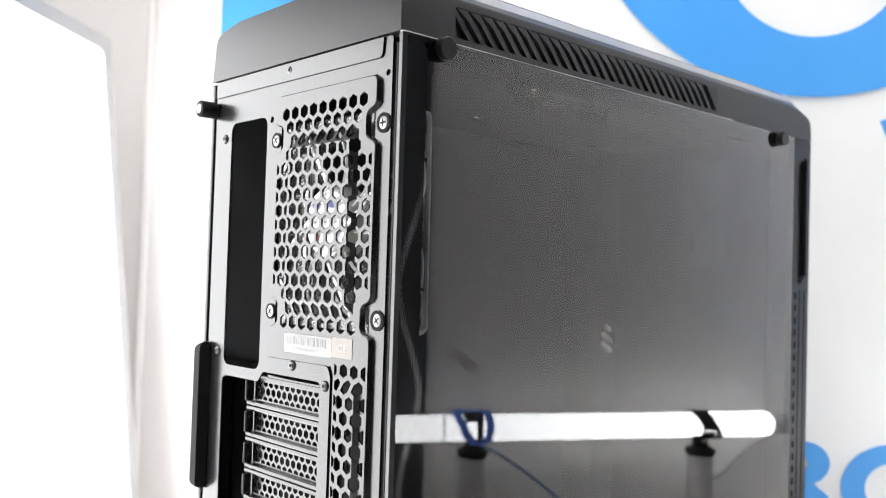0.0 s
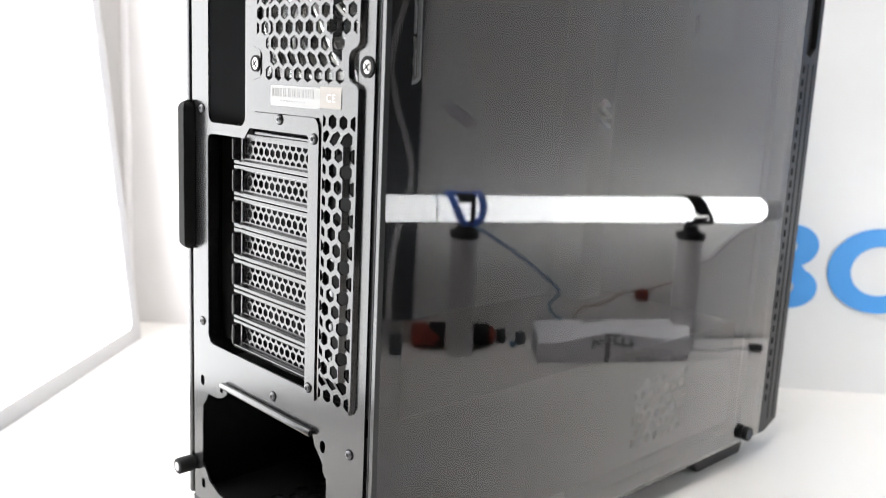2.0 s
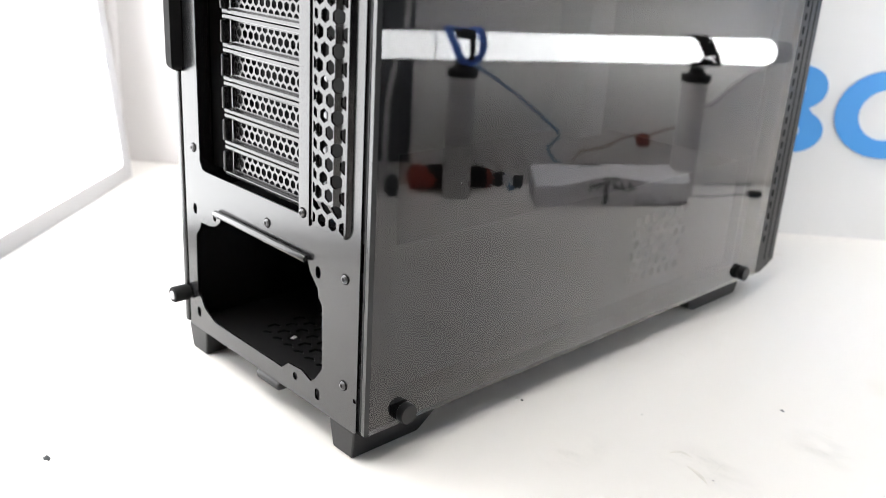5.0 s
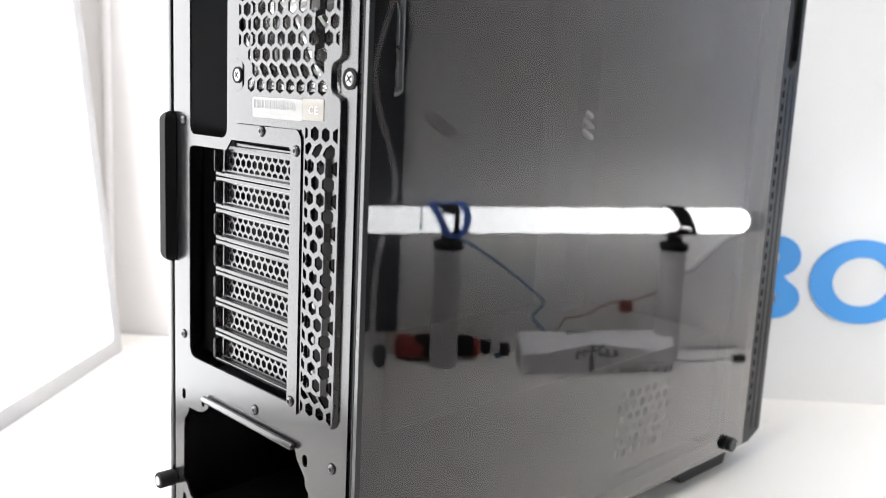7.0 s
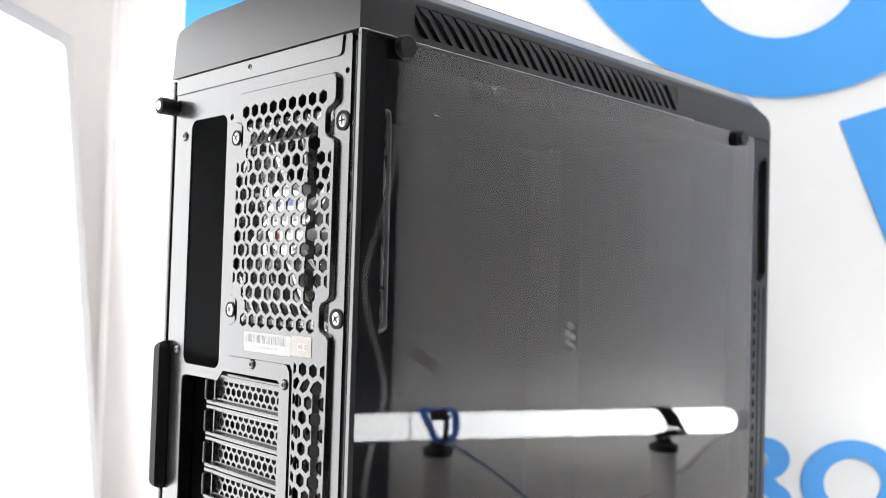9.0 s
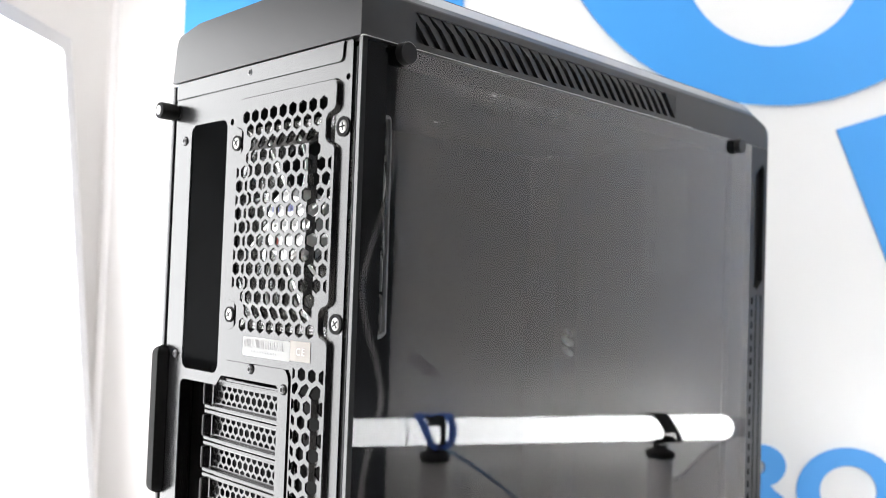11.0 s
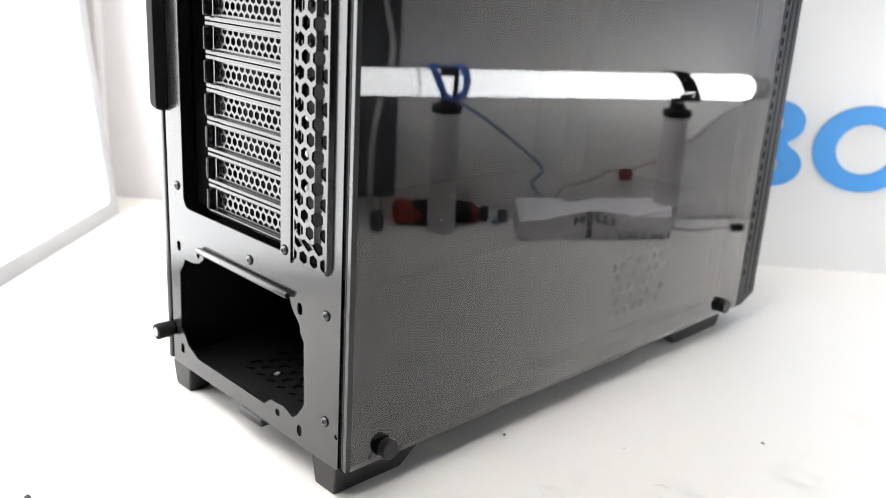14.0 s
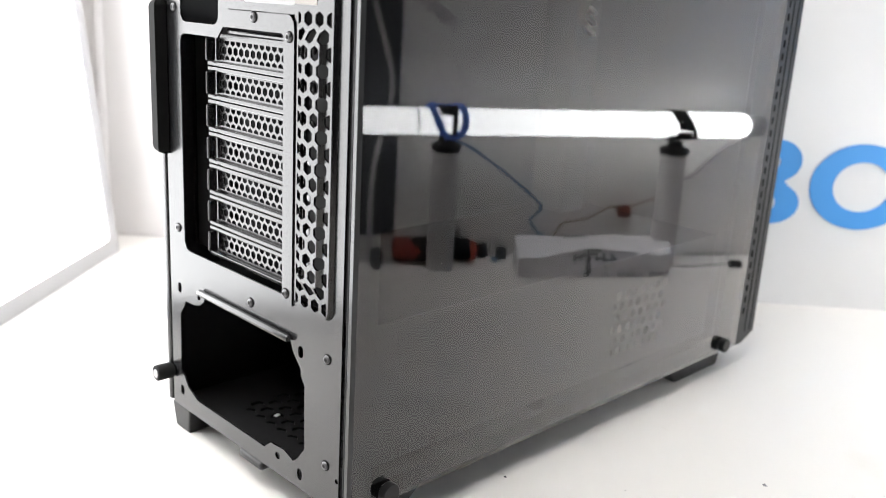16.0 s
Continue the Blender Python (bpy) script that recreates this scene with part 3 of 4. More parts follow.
fan_hexes = honeycomb(-0.1160, -0.0228, 0.3060, 0.4405, 0.0095, 0.0041, -0.0981, 0.4349, room_for, 0.00826)
vent_hexes = honeycomb(-0.0502, -0.0222, 0.1340, 0.2920, 0.0094, 0.0039, -0.0418, 0.2875, step=0.00833)
bm = plate(fresh(), grille_line, fan_hexes + vent_hexes, 0.0, 0.0012)
for x0, x1, z0, z1, sl, sr, sz in HIGH:
    for co, no in (((x0 - sl, 0, 0), (1, 0, 0)), ((x0, 0, 0), (1, 0, 0)), ((x1, 0, 0), (1, 0, 0)), ((x1 + sr, 0, 0), (1, 0, 0)),
                   ((0, 0, z0 - sz), (0, 0, 1)), ((0, 0, z0), (0, 0, 1)), ((0, 0, z1), (0, 0, 1)), ((0, 0, z1 + sz), (0, 0, 1))):
        bmesh.ops.bisect_plane(bm, geom=list(bm.verts) + list(bm.edges) + list(bm.faces), dist=1e-6, plane_co=co, plane_no=no)
bmesh.ops.triangulate(bm, faces=[f for f in bm.faces if len(f.verts) > 3])
for v in bm.verts:
    v.co.y += UP - raised(v.co.x, v.co.z)
part("fan_grille", bm, STEEL, case, "raised honeycomb grille of black painted steel")
# its turned-in rim
rim = fresh()
n = len(grille_line)
turned = 1.0 if area(grille_line) > 0 else -1.0


def outward(i):
    (x0, z0), (x1, z1), (x2, z2) = grille_line[i - 1], grille_line[i], grille_line[(i + 1) % n]
    a = Vector((z1 - z0, x0 - x1)).normalized() + Vector((z2 - z1, x1 - x2)).normalized()
    return a.normalized() * turned


rings = []
for wide, deep in ((-0.0005, UP), (0.0001, UP + 0.0002), (0.0005, UP + 0.0006), (0.0009, -0.0005), (0.0014, 0.0001)):
    rings.append([rim.verts.new((x + wide * outward(i).x, deep, z + wide * outward(i).y)) for i, (x, z) in enumerate(grille_line)])
for a, b in zip(rings, rings[1:]):
    for i in range(n):
        rim.faces.new((a[i], a[(i + 1) % n], b[(i + 1) % n], b[i]))
bmesh.ops.solidify(rim, geom=list(rim.faces), thickness=0.0005)
part("grille_rim", rim, STEEL, case, "", True)
# flange of the roof folded over the rear wall
flap = [(-0.1970, 0.4667), (-0.1970, 0.4562), (-0.0212, 0.4562), (-0.0195, 0.4570), (-0.0186, 0.4586), (-0.0182, 0.4640), (-0.0176, 0.4667)]
part("roof_flange", plate(fresh(), flap, [], -0.0011, -0.0001), STEEL, case)

# sticker with a bar code and a conformity mark
part("label", plate(fresh(), rounded(-0.1006, -0.0530, 0.2934, 0.3045, 0.0015), [], UP - 0.0003, UP - 0.0001), STICKER, case, "white sticker with a bar code")
part("tan_label", plate(fresh(), [(-0.0529, 0.2942), (-0.0344, 0.2942), (-0.0344, 0.3052), (-0.0529, 0.3052)], [], UP - 0.00025, UP - 0.0001), TAN, case, "tan sticker with a pale mark")
rng = random.Random(4)
bars = fresh()
x = -0.0990
while x < -0.0576:
    w = rng.choice((0.0004, 0.0006, 0.0010))
    box(bars, x, x + w, UP - 0.0005, UP - 0.0003, 0.2985, 0.3032)
    x += w + rng.choice((0.0005, 0.0008, 0.0012))
part("bar_code", bars, BARS, case)
bars = fresh()
x = -0.0916
while x < -0.0676:
    w = rng.uniform(0.0008, 0.0014)
    box(bars, x, x + w, UP - 0.0005, UP - 0.0003, 0.2956, 0.2968)
    x += w + 0.0005
part("print_line", bars, BARS, case)


def lettering(text, size, mat, parent, m):
    cu = bpy.data.curves.new("lettering", "FONT")
    cu.body, cu.size, cu.align_x, cu.extrude = text, size, "CENTER", 0.0001
    cu.space_character = 1.3
    tmp = new("lettering_source", cu)
    me = bpy.data.meshes.new_from_object(tmp.evaluated_get(bpy.context.evaluated_depsgraph_get()))
    bpy.data.objects.remove(tmp)
    bpy.data.curves.remove(cu)
    me.transform(m)
    me.materials.clear()
    me.materials.append(mat)
    return part("lettering", me, None, parent)


lettering("CE", 0.0058, PALE, case, Matrix.Translation((-0.0431, UP - 0.0005, 0.2976)) @ pose(0, 0, 0, 90, 0, 0))

# power supply bay: folded lip along its top
bm = lathe(fresh(), [(0.0018, 0), (0.0022, 0.0008), (0.0022, 0.099), (0.0018, 0.0998)], 12, Matrix.Translation((-0.157, -0.0022, 0.1105)) @ pose(0, 0, 0, 0, 90, 0))
part("folded_lip", bm, STEEL, case, "", True)

# slot covers: seven perforated strips set back in the opening
for k in range(7):
    zc = 0.2642 - 0.01995 * k
    holes = honeycomb(-0.1495, -0.0680, zc - 0.0056, zc + 0.0056, 0.0062, 0.0026, -0.1100, zc + 0.0052)
    cover = part("slot_cover", plate(fresh(), [(-0.1560, zc - 0.0092), (-0.0625, zc - 0.0092), (-0.0625, zc + 0.0092), (-0.1560, zc + 0.0092)], holes, 0.0105, 0.0113), STEEL, case, "perforated black slot cover")
    for low_z, high_z in ((0.0131, 0.0103), (0.0099, 0.0072))[k == 6:]:
        part("ridge", box(fresh(), -0.1580, -0.0640, 0.0068, 0.0104, zc - low_z, zc - high_z, 0.0008, 2), STEEL, cover)
    part("tab", box(fresh(), -0.1552, -0.1530, 0.0036, 0.0100, zc - 0.0068, zc + 0.0068, 0.0010, 2), STEEL, cover)
# Added black sheets behind slots and vents; they put shade in the holes.
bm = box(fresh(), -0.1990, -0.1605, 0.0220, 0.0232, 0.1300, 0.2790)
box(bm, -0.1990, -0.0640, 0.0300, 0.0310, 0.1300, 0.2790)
part("vent_shade_sheet", box(fresh(), -0.0640, -0.0125, 0.0180, 0.0190, 0.1300, 0.2960), PIT, case)
part("slot_shade_sheet", bm, PIT, case)
part("slot_cap", box(fresh(), -0.1280, -0.0660, 0.0030, 0.0104, 0.2745, 0.2765, 0.0005, 1), STEEL, case)


retainer = [(-0.0655, 0.1300), (-0.0560, 0.1300), (-0.0560, 0.2810), (-0.0568, 0.2850), (-0.0590, 0.2878), (-0.0622, 0.2886), (-0.1180, 0.2886), (-0.1180, 0.2800), (-0.0690, 0.2800), (-0.0655, 0.2770)]
part("slot_retainer", plate(fresh(), retainer, [], -0.0012, -0.0001), STEEL, case)
# screw rail behind the vents, its black also darkening their holes, with the bright screws that hold the slot covers
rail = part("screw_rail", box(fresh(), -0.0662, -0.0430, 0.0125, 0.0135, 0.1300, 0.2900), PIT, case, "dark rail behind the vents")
for k in range(7):
    part("rail_screw", lathe(fresh(), [(0.0024, 0.0), (0.0024, 0.0008), (0.0019, 0.0014), (0.0008, 0.0016)], 14, Matrix.Translation((-0.0580, 0.0124, 0.2705 - 0.01995 * k)) @ pose(0, 0, 0, 90, 0, 0)), DARKSCREW, rail, "shiny screw", True)

# screws
def screw_mesh(r, deep, cross):
    bm = lathe(fresh(), [(r, 0), (r, deep * 0.4), (r * 0.82, deep * 0.85), (r * 0.55, deep)], 20)
    me = mesh_of("screw", bm, DARKSCREW if not cross else PALESCREW, True)
    return me


def cross_mesh(r, deep):
    bm = fresh()
    box(bm, -r, r, -r * 0.20, r * 0.20, deep * 0.55, deep * 1.09)
    box(bm, -r * 0.20, r * 0.20, -r, r, deep * 0.55, deep * 1.10)
    return mesh_of("cross_slot", bm, RUBBER)


SMALL, BIG, CROSS = screw_mesh(0.0025, 0.0015, False), screw_mesh(0.0036, 0.0010, True), cross_mesh(0.0024, 0.0010)
SOCKET = mesh_of("socket", lathe(fresh(), [(0.0012, 0.0010), (0.0012, 0.00165)], 6), INK)
SEAT = mesh_of("seat", lathe(fresh(), [(0.0031, 0.0), (0.0031, 0.0003), (0.0026, 0.0005)], 20), RUBBER)
TO_REAR = pose(0, 0, 0, 90, 0, 0)
for x, z in ((-0.1081, 0.4625), (-0.0936, 0.2856), (-0.1849, 0.4276), (-0.0601, 0.2772), (-0.1850, 0.2871), (-0.0994, 0.1198), (-0.0233, 0.1088), (-0.0231, 0.0447), (-0.1856, 0.1472), (-0.0616, 0.1364)):
    s = part("rivet_screw", SMALL, None, case, "small dark screw")
    d = part("socket", SOCKET, None, s)
    part("seat", SEAT, None, s)
    lift = -0.0012 if x in (-0.0936, -0.0601, -0.0616) else 0.0
    s.matrix_basis = Matrix.Translation((x, lift, z)) @ TO_REAR
for x in FANX:
    for z in FANZ:
        s = part("fan_screw", BIG, None, case, "bright cross-head fan screw")
        s.matrix_basis = Matrix.Translation((x, 0.0, z)) @ TO_REAR
        c = part("cross_slot", CROSS, None, s)
        c.matrix_basis = pose(0, 0, 0, 0, 0, 4 if x > -0.1 and z > 0.4 else 38)
        part("washer", plate(fresh(), disc(x, z, 0.0054 if x > -0.1 else 0.0047, 24), [disc(x, z, 0.0036, 24)], -0.0008, 0.0), PIT, case, "black washer")


# thumb screws
def thumb(m, rings, mat=KNURL):
    return part("thumb_screw", lathe(fresh(), rings, 32, m), mat, case, "black round thumb screw", True)


SHORT = [(0.0032, 0.0), (0.0032, 0.0009), (0.0058, 0.0010), (0.0062, 0.0014), (0.0062, 0.0056), (0.0056, 0.0061)]
LONG = [(0.0036, 0.0), (0.0036, 0.0030), (0.0052, 0.0032), (0.0056, 0.0038), (0.0056, 0.0142), (0.0050, 0.0150)]
for y, z in ((0.0245, 0.4617), (0.4000, 0.4617), (0.0248, 0.0305), (0.4010, 0.0305)):
    thumb(Matrix.Translation((0.0, y, z)) @ pose(0, 0, 0, 0, 90, 0), SHORT)
for z in (0.4480, 0.0425):
    t = thumb(Matrix.Translation((-0.1985, 0.002, z)) @ TO_REAR, LONG, RUBBER)
    # pale end disc, lighter than the screw's black body
    part("bright_end", lathe(fresh(), [(0.0031, 0.0), (0.0029, 0.0004), (0.0020, 0.0005)], 24, Matrix.Translation((-0.1985, -0.0131, z)) @ TO_REAR), TIP, t, "bright metal end", True)

# glass side: a tinted pane in front of a black flange
glass_line = [(-0.0036, -0.0022), (-0.0010, -0.0022), (0.0, 0.0004), (0.0, 0.4283), (-0.0010, 0.4293), (-0.0036, 0.4293)]
me = mesh_of("side_glass", prism_xy(fresh(), glass_line, 0.0228, 0.4665), [GLASSEDGE, GLASS, CLEARFACE, POLISHED])
for f in me.polygons:
    if f.normal.x > 0.99 and f.area > 0.01:
        f.material_index = 1
    elif f.normal.x < -0.99 and f.area > 0.01:
        f.material_index = 2
    elif f.normal.y < -0.99:
        f.material_index = 3
g = part("side_glass", me, None, case, "smoked tempered glass side panel, mirror-like")
g.visible_shadow = False
# Thin grey strip imitates the highlight along the top glass edge.
part("glass_edge_highlight", box(fresh(), -0.0036, -0.0004, -0.0022, 0.3300, 0.4666, 0.4673, 0.0002, 1), GREY, case, "pale strip painted as the highlight along the glass edge")
part("edge_tape", box(fresh(), -0.0052, -0.0042, 0.0030, 0.0182, 0.026, 0.462), RUBBER, case, "black strip behind the glass edge")
bm = box(fresh(), -0.0095, -0.0055, 0.0060, 0.0178, BOT, TOP, 0.0005, 1)
part("rear_flange", bm, RUBBER, case)
part("fold_edge", box(fresh(), -0.0098, -0.0084, 0.0012, 0.0060, BOT + 0.002, TOP - 0.004, 0.0003, 1), INNER, case, "dull folded steel edge")
part("front_flange", box(fresh(), -0.0100, -0.0055, 0.4050, 0.4290, BOT, TOP), PIT, case)
part("lower_rail", box(fresh(), -0.0110, -0.0055, 0.0200, 0.4050, BOT, 0.0330), PIT, case)
part("upper_rail", box(fresh(), -0.0110, -0.0055, 0.0200, 0.4050, 0.4560, TOP), PIT, case)

# far steel side, bottom, tray, shroud
bm = box(fresh(), -0.2055, -0.2012, -0.0005, 0.4290, 0.0185, TOP - 0.0005, 0.0012, 2)
# Black strip set in the seam as its shade.
part("seam_shade_strip", box(fresh(), -0.2011, -0.1981, 0.0060, 0.0070, BOT, TOP), PIT, case)
part("side_panel", bm, STEEL, case, "plain black steel side panel")
tab = fresh()
box(tab, -0.2018, -0.1945, -0.0082, -0.0004, 0.1945, 0.2920)
bmesh.ops.bevel(tab, geom=[e for e in tab.edges if abs(e.verts[0].co.z - e.verts[1].co.z) < 1e-6 and min(v.co.y for v in e.verts) < -0.007], offset=0.0058, segments=5, affect="EDGES", profile=0.5)
part("pull_tab", tab, RUBBER, case, "black pull tab on the panel edge", True)
floor_hexes = honeycomb(-0.160, -0.040, 0.030, 0.170, 0.0125, 0.0050, -0.100, 0.160)
part("bottom", plate(fresh(), [(-0.2014, 0.0013), (-0.0060, 0.0013), (-0.0060, 0.4300), (-0.2014, 0.4300)], floor_hexes, BOT, BOT + 0.0015, lambda u, v, w: (u, v, w)), PIT, case, "perforated black bottom")
# Added black sheet across the bay, keeping its depth dark.
part("bay_shade_sheet", box(fresh(), -0.1985, -0.0215, 0.1900, 0.1910, BOT + 0.0005, 0.1211), PIT, case)
# Tiny white box stands in for a glint on the bay floor.
tie = box(fresh(), -0.0014, 0.0014, -0.0020, 0.0020, 0.0, 0.0010, 0.0003, 1)
tie.transform(pose(-0.1320, 0.0410, BOT + 0.0017, 0, 0, 20))
part("bay_glint", tie, PALE, case, "tiny white box painted as a glint in the bay")
part("dust_filter", box(fresh(), -0.172, -0.036, 0.024, 0.178, BOT - 0.0022, BOT - 0.0004), FILTER, case, "dark mesh dust filter")
tongue = box(fresh(), -0.1130, -0.0870, -0.0012, 0.0240, BOT - 0.0062, BOT - 0.0003, 0.0022, 4)
part("filter_tongue", tongue, PLASTIC, case, "black pull tongue of the dust filter", True)
part("tray", box(fresh(), -0.1790, -0.1775, 0.0320, 0.4050, 0.1225, 0.4600), PIT, case)
part("front_wall", box(fresh(), -0.1990, -0.0110, 0.4050, 0.4065, BOT + 0.002, TOP), PIT, case)
part("roof", plate(fresh(), [(-0.2014, 0.0013), (-0.0060, 0.0013), (-0.0060, 0.4300), (-0.2014, 0.4300)], [], TOP - 0.0015, TOP, lambda u, v, w: (u, v, w)), PIT, case)
# Added sheet in a paler black, standing in for the lit inner wall.
part("io_lit_sheet", box(fresh(), -0.1790, -0.1780, 0.0020, 0.0315, 0.2720, 0.4500), INNER, case)
hexes = honeycomb(0.262, 0.335, 0.045, 0.098, 0.0105, 0.0040, 0.30, 0.094)
part("shroud", plate(fresh(), [(0.020, 0.034), (0.404, 0.034), (0.404, 0.1225), (0.020, 0.1225)], hexes, -0.0200, -0.0190, lambda u, v, w: (w, u, v)), SHROUD, case, "dark grey steel shroud with a patch of vents")
part("shroud_top", box(fresh(), -0.1770, -0.0205, 0.0200, 0.4040, 0.1212, 0.1224), PIT, case)
part("shroud_fold", tube(fresh(), [(-0.0196, 0.0200, 0.1222), (-0.0196, 0.4040, 0.1222)], 0.0006, 8), INNER, case, "dark grey folded edge of the shroud", True)

# top cover: chamfered hood with a slotted flank
def curl(cx, cz, r, a0, a1, n=6):
    return [(cx + r * math.cos(radians(a0 + (a1 - a0) * i / n)), cz + r * math.sin(radians(a0 + (a1 - a0) * i / n))) for i in range(n + 1)]


# the shoulder is a flat slanted facet between two small rounds
EDGE = [(-0.0152, 0.5050), (-0.0142, 0.5046), (-0.0134, 0.5039), (-0.0037, 0.4936), (-0.0031, 0.4928), (-0.0030, 0.4918)]
hood = ([(-0.2020, TOP + 0.0006), (-0.1985, 0.4930)] + curl(-0.1900, 0.4910, 0.0085, 165, 108, 4) + [(-0.1700, 0.5035), (-0.0140, 0.5050)]
        + EDGE + [(-0.0030, TOP + 0.0006)])
part("top_cover", plate(fresh(), hood, [], -0.0020, 0.0365), HOOD, case, "black plastic top cover", True)
# middle length: the flank is open between two lines for the slats
low = TOP + 0.0006
mid = ([(-0.0400, low), (-0.0400, 0.5048), (-0.0140, 0.5050)] + EDGE
       + [(-0.0030, 0.4885), (-0.0068, 0.4885), (-0.0068, 0.4715), (-0.0030, 0.4715), (-0.0030, low)])
part("cover_middle", plate(fresh(), mid, [], 0.0365, 0.3085), HOOD, case, "", True)
rail = [(-0.2020, low), (-0.1985, 0.4930)] + curl(-0.1900, 0.4910, 0.0085, 165, 108, 4) + [(-0.1650, 0.5036), (-0.1650, low)]
part("cover_rail", plate(fresh(), rail, [], 0.0365, 0.3085), HOOD, case, "", True)
for k in range(11):
    part("top_bar", box(fresh(), -0.1650, -0.0400, 0.0480 + 0.0240 * k, 0.0530 + 0.0240 * k, 0.4990, 0.5030, 0.001, 1), HOOD, case)
bm = fresh()
loops = []
for y, top in ((0.3085, 0.5050), (0.4300, 0.5050), (0.4400, 0.5040), (0.4560, 0.4980), (0.4610, 0.4945), (0.4637, 0.4895), (0.4647, 0.4820)):
    k = (top - TOP) / (0.5050 - TOP)
    loops.append([bm.verts.new((x, y, TOP + 0.0006 + (z - TOP - 0.0006) * k)) for x, z in hood])
for a, b in zip(loops, loops[1:]):
    for i in range(len(hood)):
        j = (i + 1) % len(hood)
        bm.faces.new((a[i], a[j], b[j], b[i]))
bm.faces.new(loops[0])
bm.faces.new(loops[-1])
part("cover_front", bm, HOOD, case, "", True)
# pale grey strip laid on the slanted facet along the shoulder
facet = [(-0.0134, 0.5044), (-0.0066, 0.4972), (-0.0063, 0.4966), (-0.0131, 0.5038)]
part("shoulder_strip", plate(fresh(), facet, [], -0.0020, 0.4380), PALEGREY, case, "pale grey slanted strip on the top cover")
# slanted end of the slotted field
part("slat_end", prism_yz(fresh(), [(0.2935, 0.4885), (0.3085, 0.4885), (0.3085, 0.4715)], -0.0068, -0.0031), PLASTIC, case)
slat = mesh_of("slat", prism_yz(fresh(), [(-0.0046, 0.0168), (0.0040, 0.0168), (0.0190, 0.0003), (0.0150, 0.0003), (0.0046, 0.0115)], -0.0067, -0.0038), HOOD)
for k in range(27):
    s = part("slat", slat, None, case)
    s.matrix_basis = Matrix.Translation((0, 0.0330 + 0.00965 * k, 0.4716))
nose = [(0.4300, TOP), (0.4647, TOP), (0.4647, 0.0280), (0.4450, 0.0200), (0.4300, 0.0200)]
bay = [(0.4415, 0.4430), (0.4560, 0.4530), (0.4590, 0.4500), (0.4590, 0.3510), (0.4490, 0.3430), (0.4430, 0.3460)]
dots = [rounded(0.4392, 0.4424, 0.0480 + 0.01045 * k, 0.0542 + 0.01045 * k, 0.0008, 2) for k in range(28)]
groove = [(0.4474, 0.0300), (0.4492, 0.0300), (0.4492, 0.3380), (0.4474, 0.3380)]
bezel = part("front_bezel", prism_yz(fresh(), nose, -0.2000, -0.0080), PLASTIC, case, "black plastic front bezel")
skin = plate(fresh(), nose, [bay, groove, [(u + 0.0088, v) for u, v in groove]] + dots, -0.0080, -0.0030, lambda u, v, w: (w, u, v))
part("bezel_cheek", skin, PLASTIC, case, "slotted cheek of the front bezel")

# feet
def foot(x0, x1, y0, y1, flip):
    bm = fresh()
    top = [(x0, y0), (x1, y0), (x1, y1), (x0, y1)]
    i, a, b = 0.0028, 0.001, 0.020
    if flip:
        a, b = b, a
    low = [(x0 + i, y0 + a), (x1 - i, y0 + a), (x1 - i, y1 - b), (x0 + i, y1 - b)]
    t = [bm.verts.new((x, y, BOT)) for x, y in top]
    l = [bm.verts.new((x, y, 0.0)) for x, y in low]
    bm.faces.new(t)
    bm.faces.new(l[::-1])
    for k in range(4):
        bm.faces.new((t[k], t[(k + 1) % 4], l[(k + 1) % 4], l[k]))
    bmesh.ops.bevel(bm, geom=list(bm.edges), offset=0.0012, segments=2, affect="EDGES", profile=0.5)
    return bm


for x0 in (-0.2010, -0.0363):
    part("foot", foot(x0, x0 + 0.0240, 0.0000, 0.0715, False), PLASTIC, case, "black tapered plastic foot")
    part("foot", foot(x0, x0 + 0.0240, 0.3400, 0.4290, True), PLASTIC, case, "black tapered plastic foot")

# exhaust fan of clear plastic, screwed straight behind the grille
FC = (-0.070, 0.369)
fan_line = rounded(-0.1300, -0.0100, 0.3090, 0.4290, 0.006)
fan = part("exhaust_fan", plate(fresh(), fan_line, [disc(*FC, 0.0575, 48)], 0.0022, 0.0052), CLEAR, case, "clear plastic exhaust fan")
part("fan_rim", plate(fresh(), fan_line, [disc(*FC, 0.0575, 48)], 0.0240, 0.0270), CLEAR, fan)
part("fan_duct", plate(fresh(), disc(*FC, 0.0592, 48), [disc(*FC, 0.0578, 48)], 0.0052, 0.0240), CLEAR, fan, "", True)
for x in (-0.1255, -0.0145):
    for z in (0.3150, 0.4230):
        part("corner_post", box(fresh(), x - 0.004, x + 0.004, 0.0052, 0.0240, z - 0.0055, z + 0.0055, 0.0012, 2), CLEAR, fan)
# outline of the rim and the wavy mould line on its flank, whitened to imitate glints
edge = [(0.0158, 0.4287), (0.0228, 0.4286), (0.0258, 0.4258), (0.0266, 0.4000), (0.0268, 0.3690), (0.0272, 0.3200), (0.0266, 0.3110), (0.0180, 0.3088)]
part("rim_edge", tube(fresh(), [(-0.0098, y, z) for y, z in edge], 0.0013, 6), GLINT, fan, "moulded edge with a painted glint", True)
wave = [(0.0215, 0.4060), (0.0236, 0.3950), (0.0234, 0.3870), (0.0208, 0.3780), (0.0205, 0.3640), (0.0222, 0.3550), (0.0240, 0.3480), (0.0240, 0.3340)]
part("mould_line", tube(fresh(), [(-0.0098, y, z) for y, z in wave], 0.0008, 6), GLINT, fan, "", True)
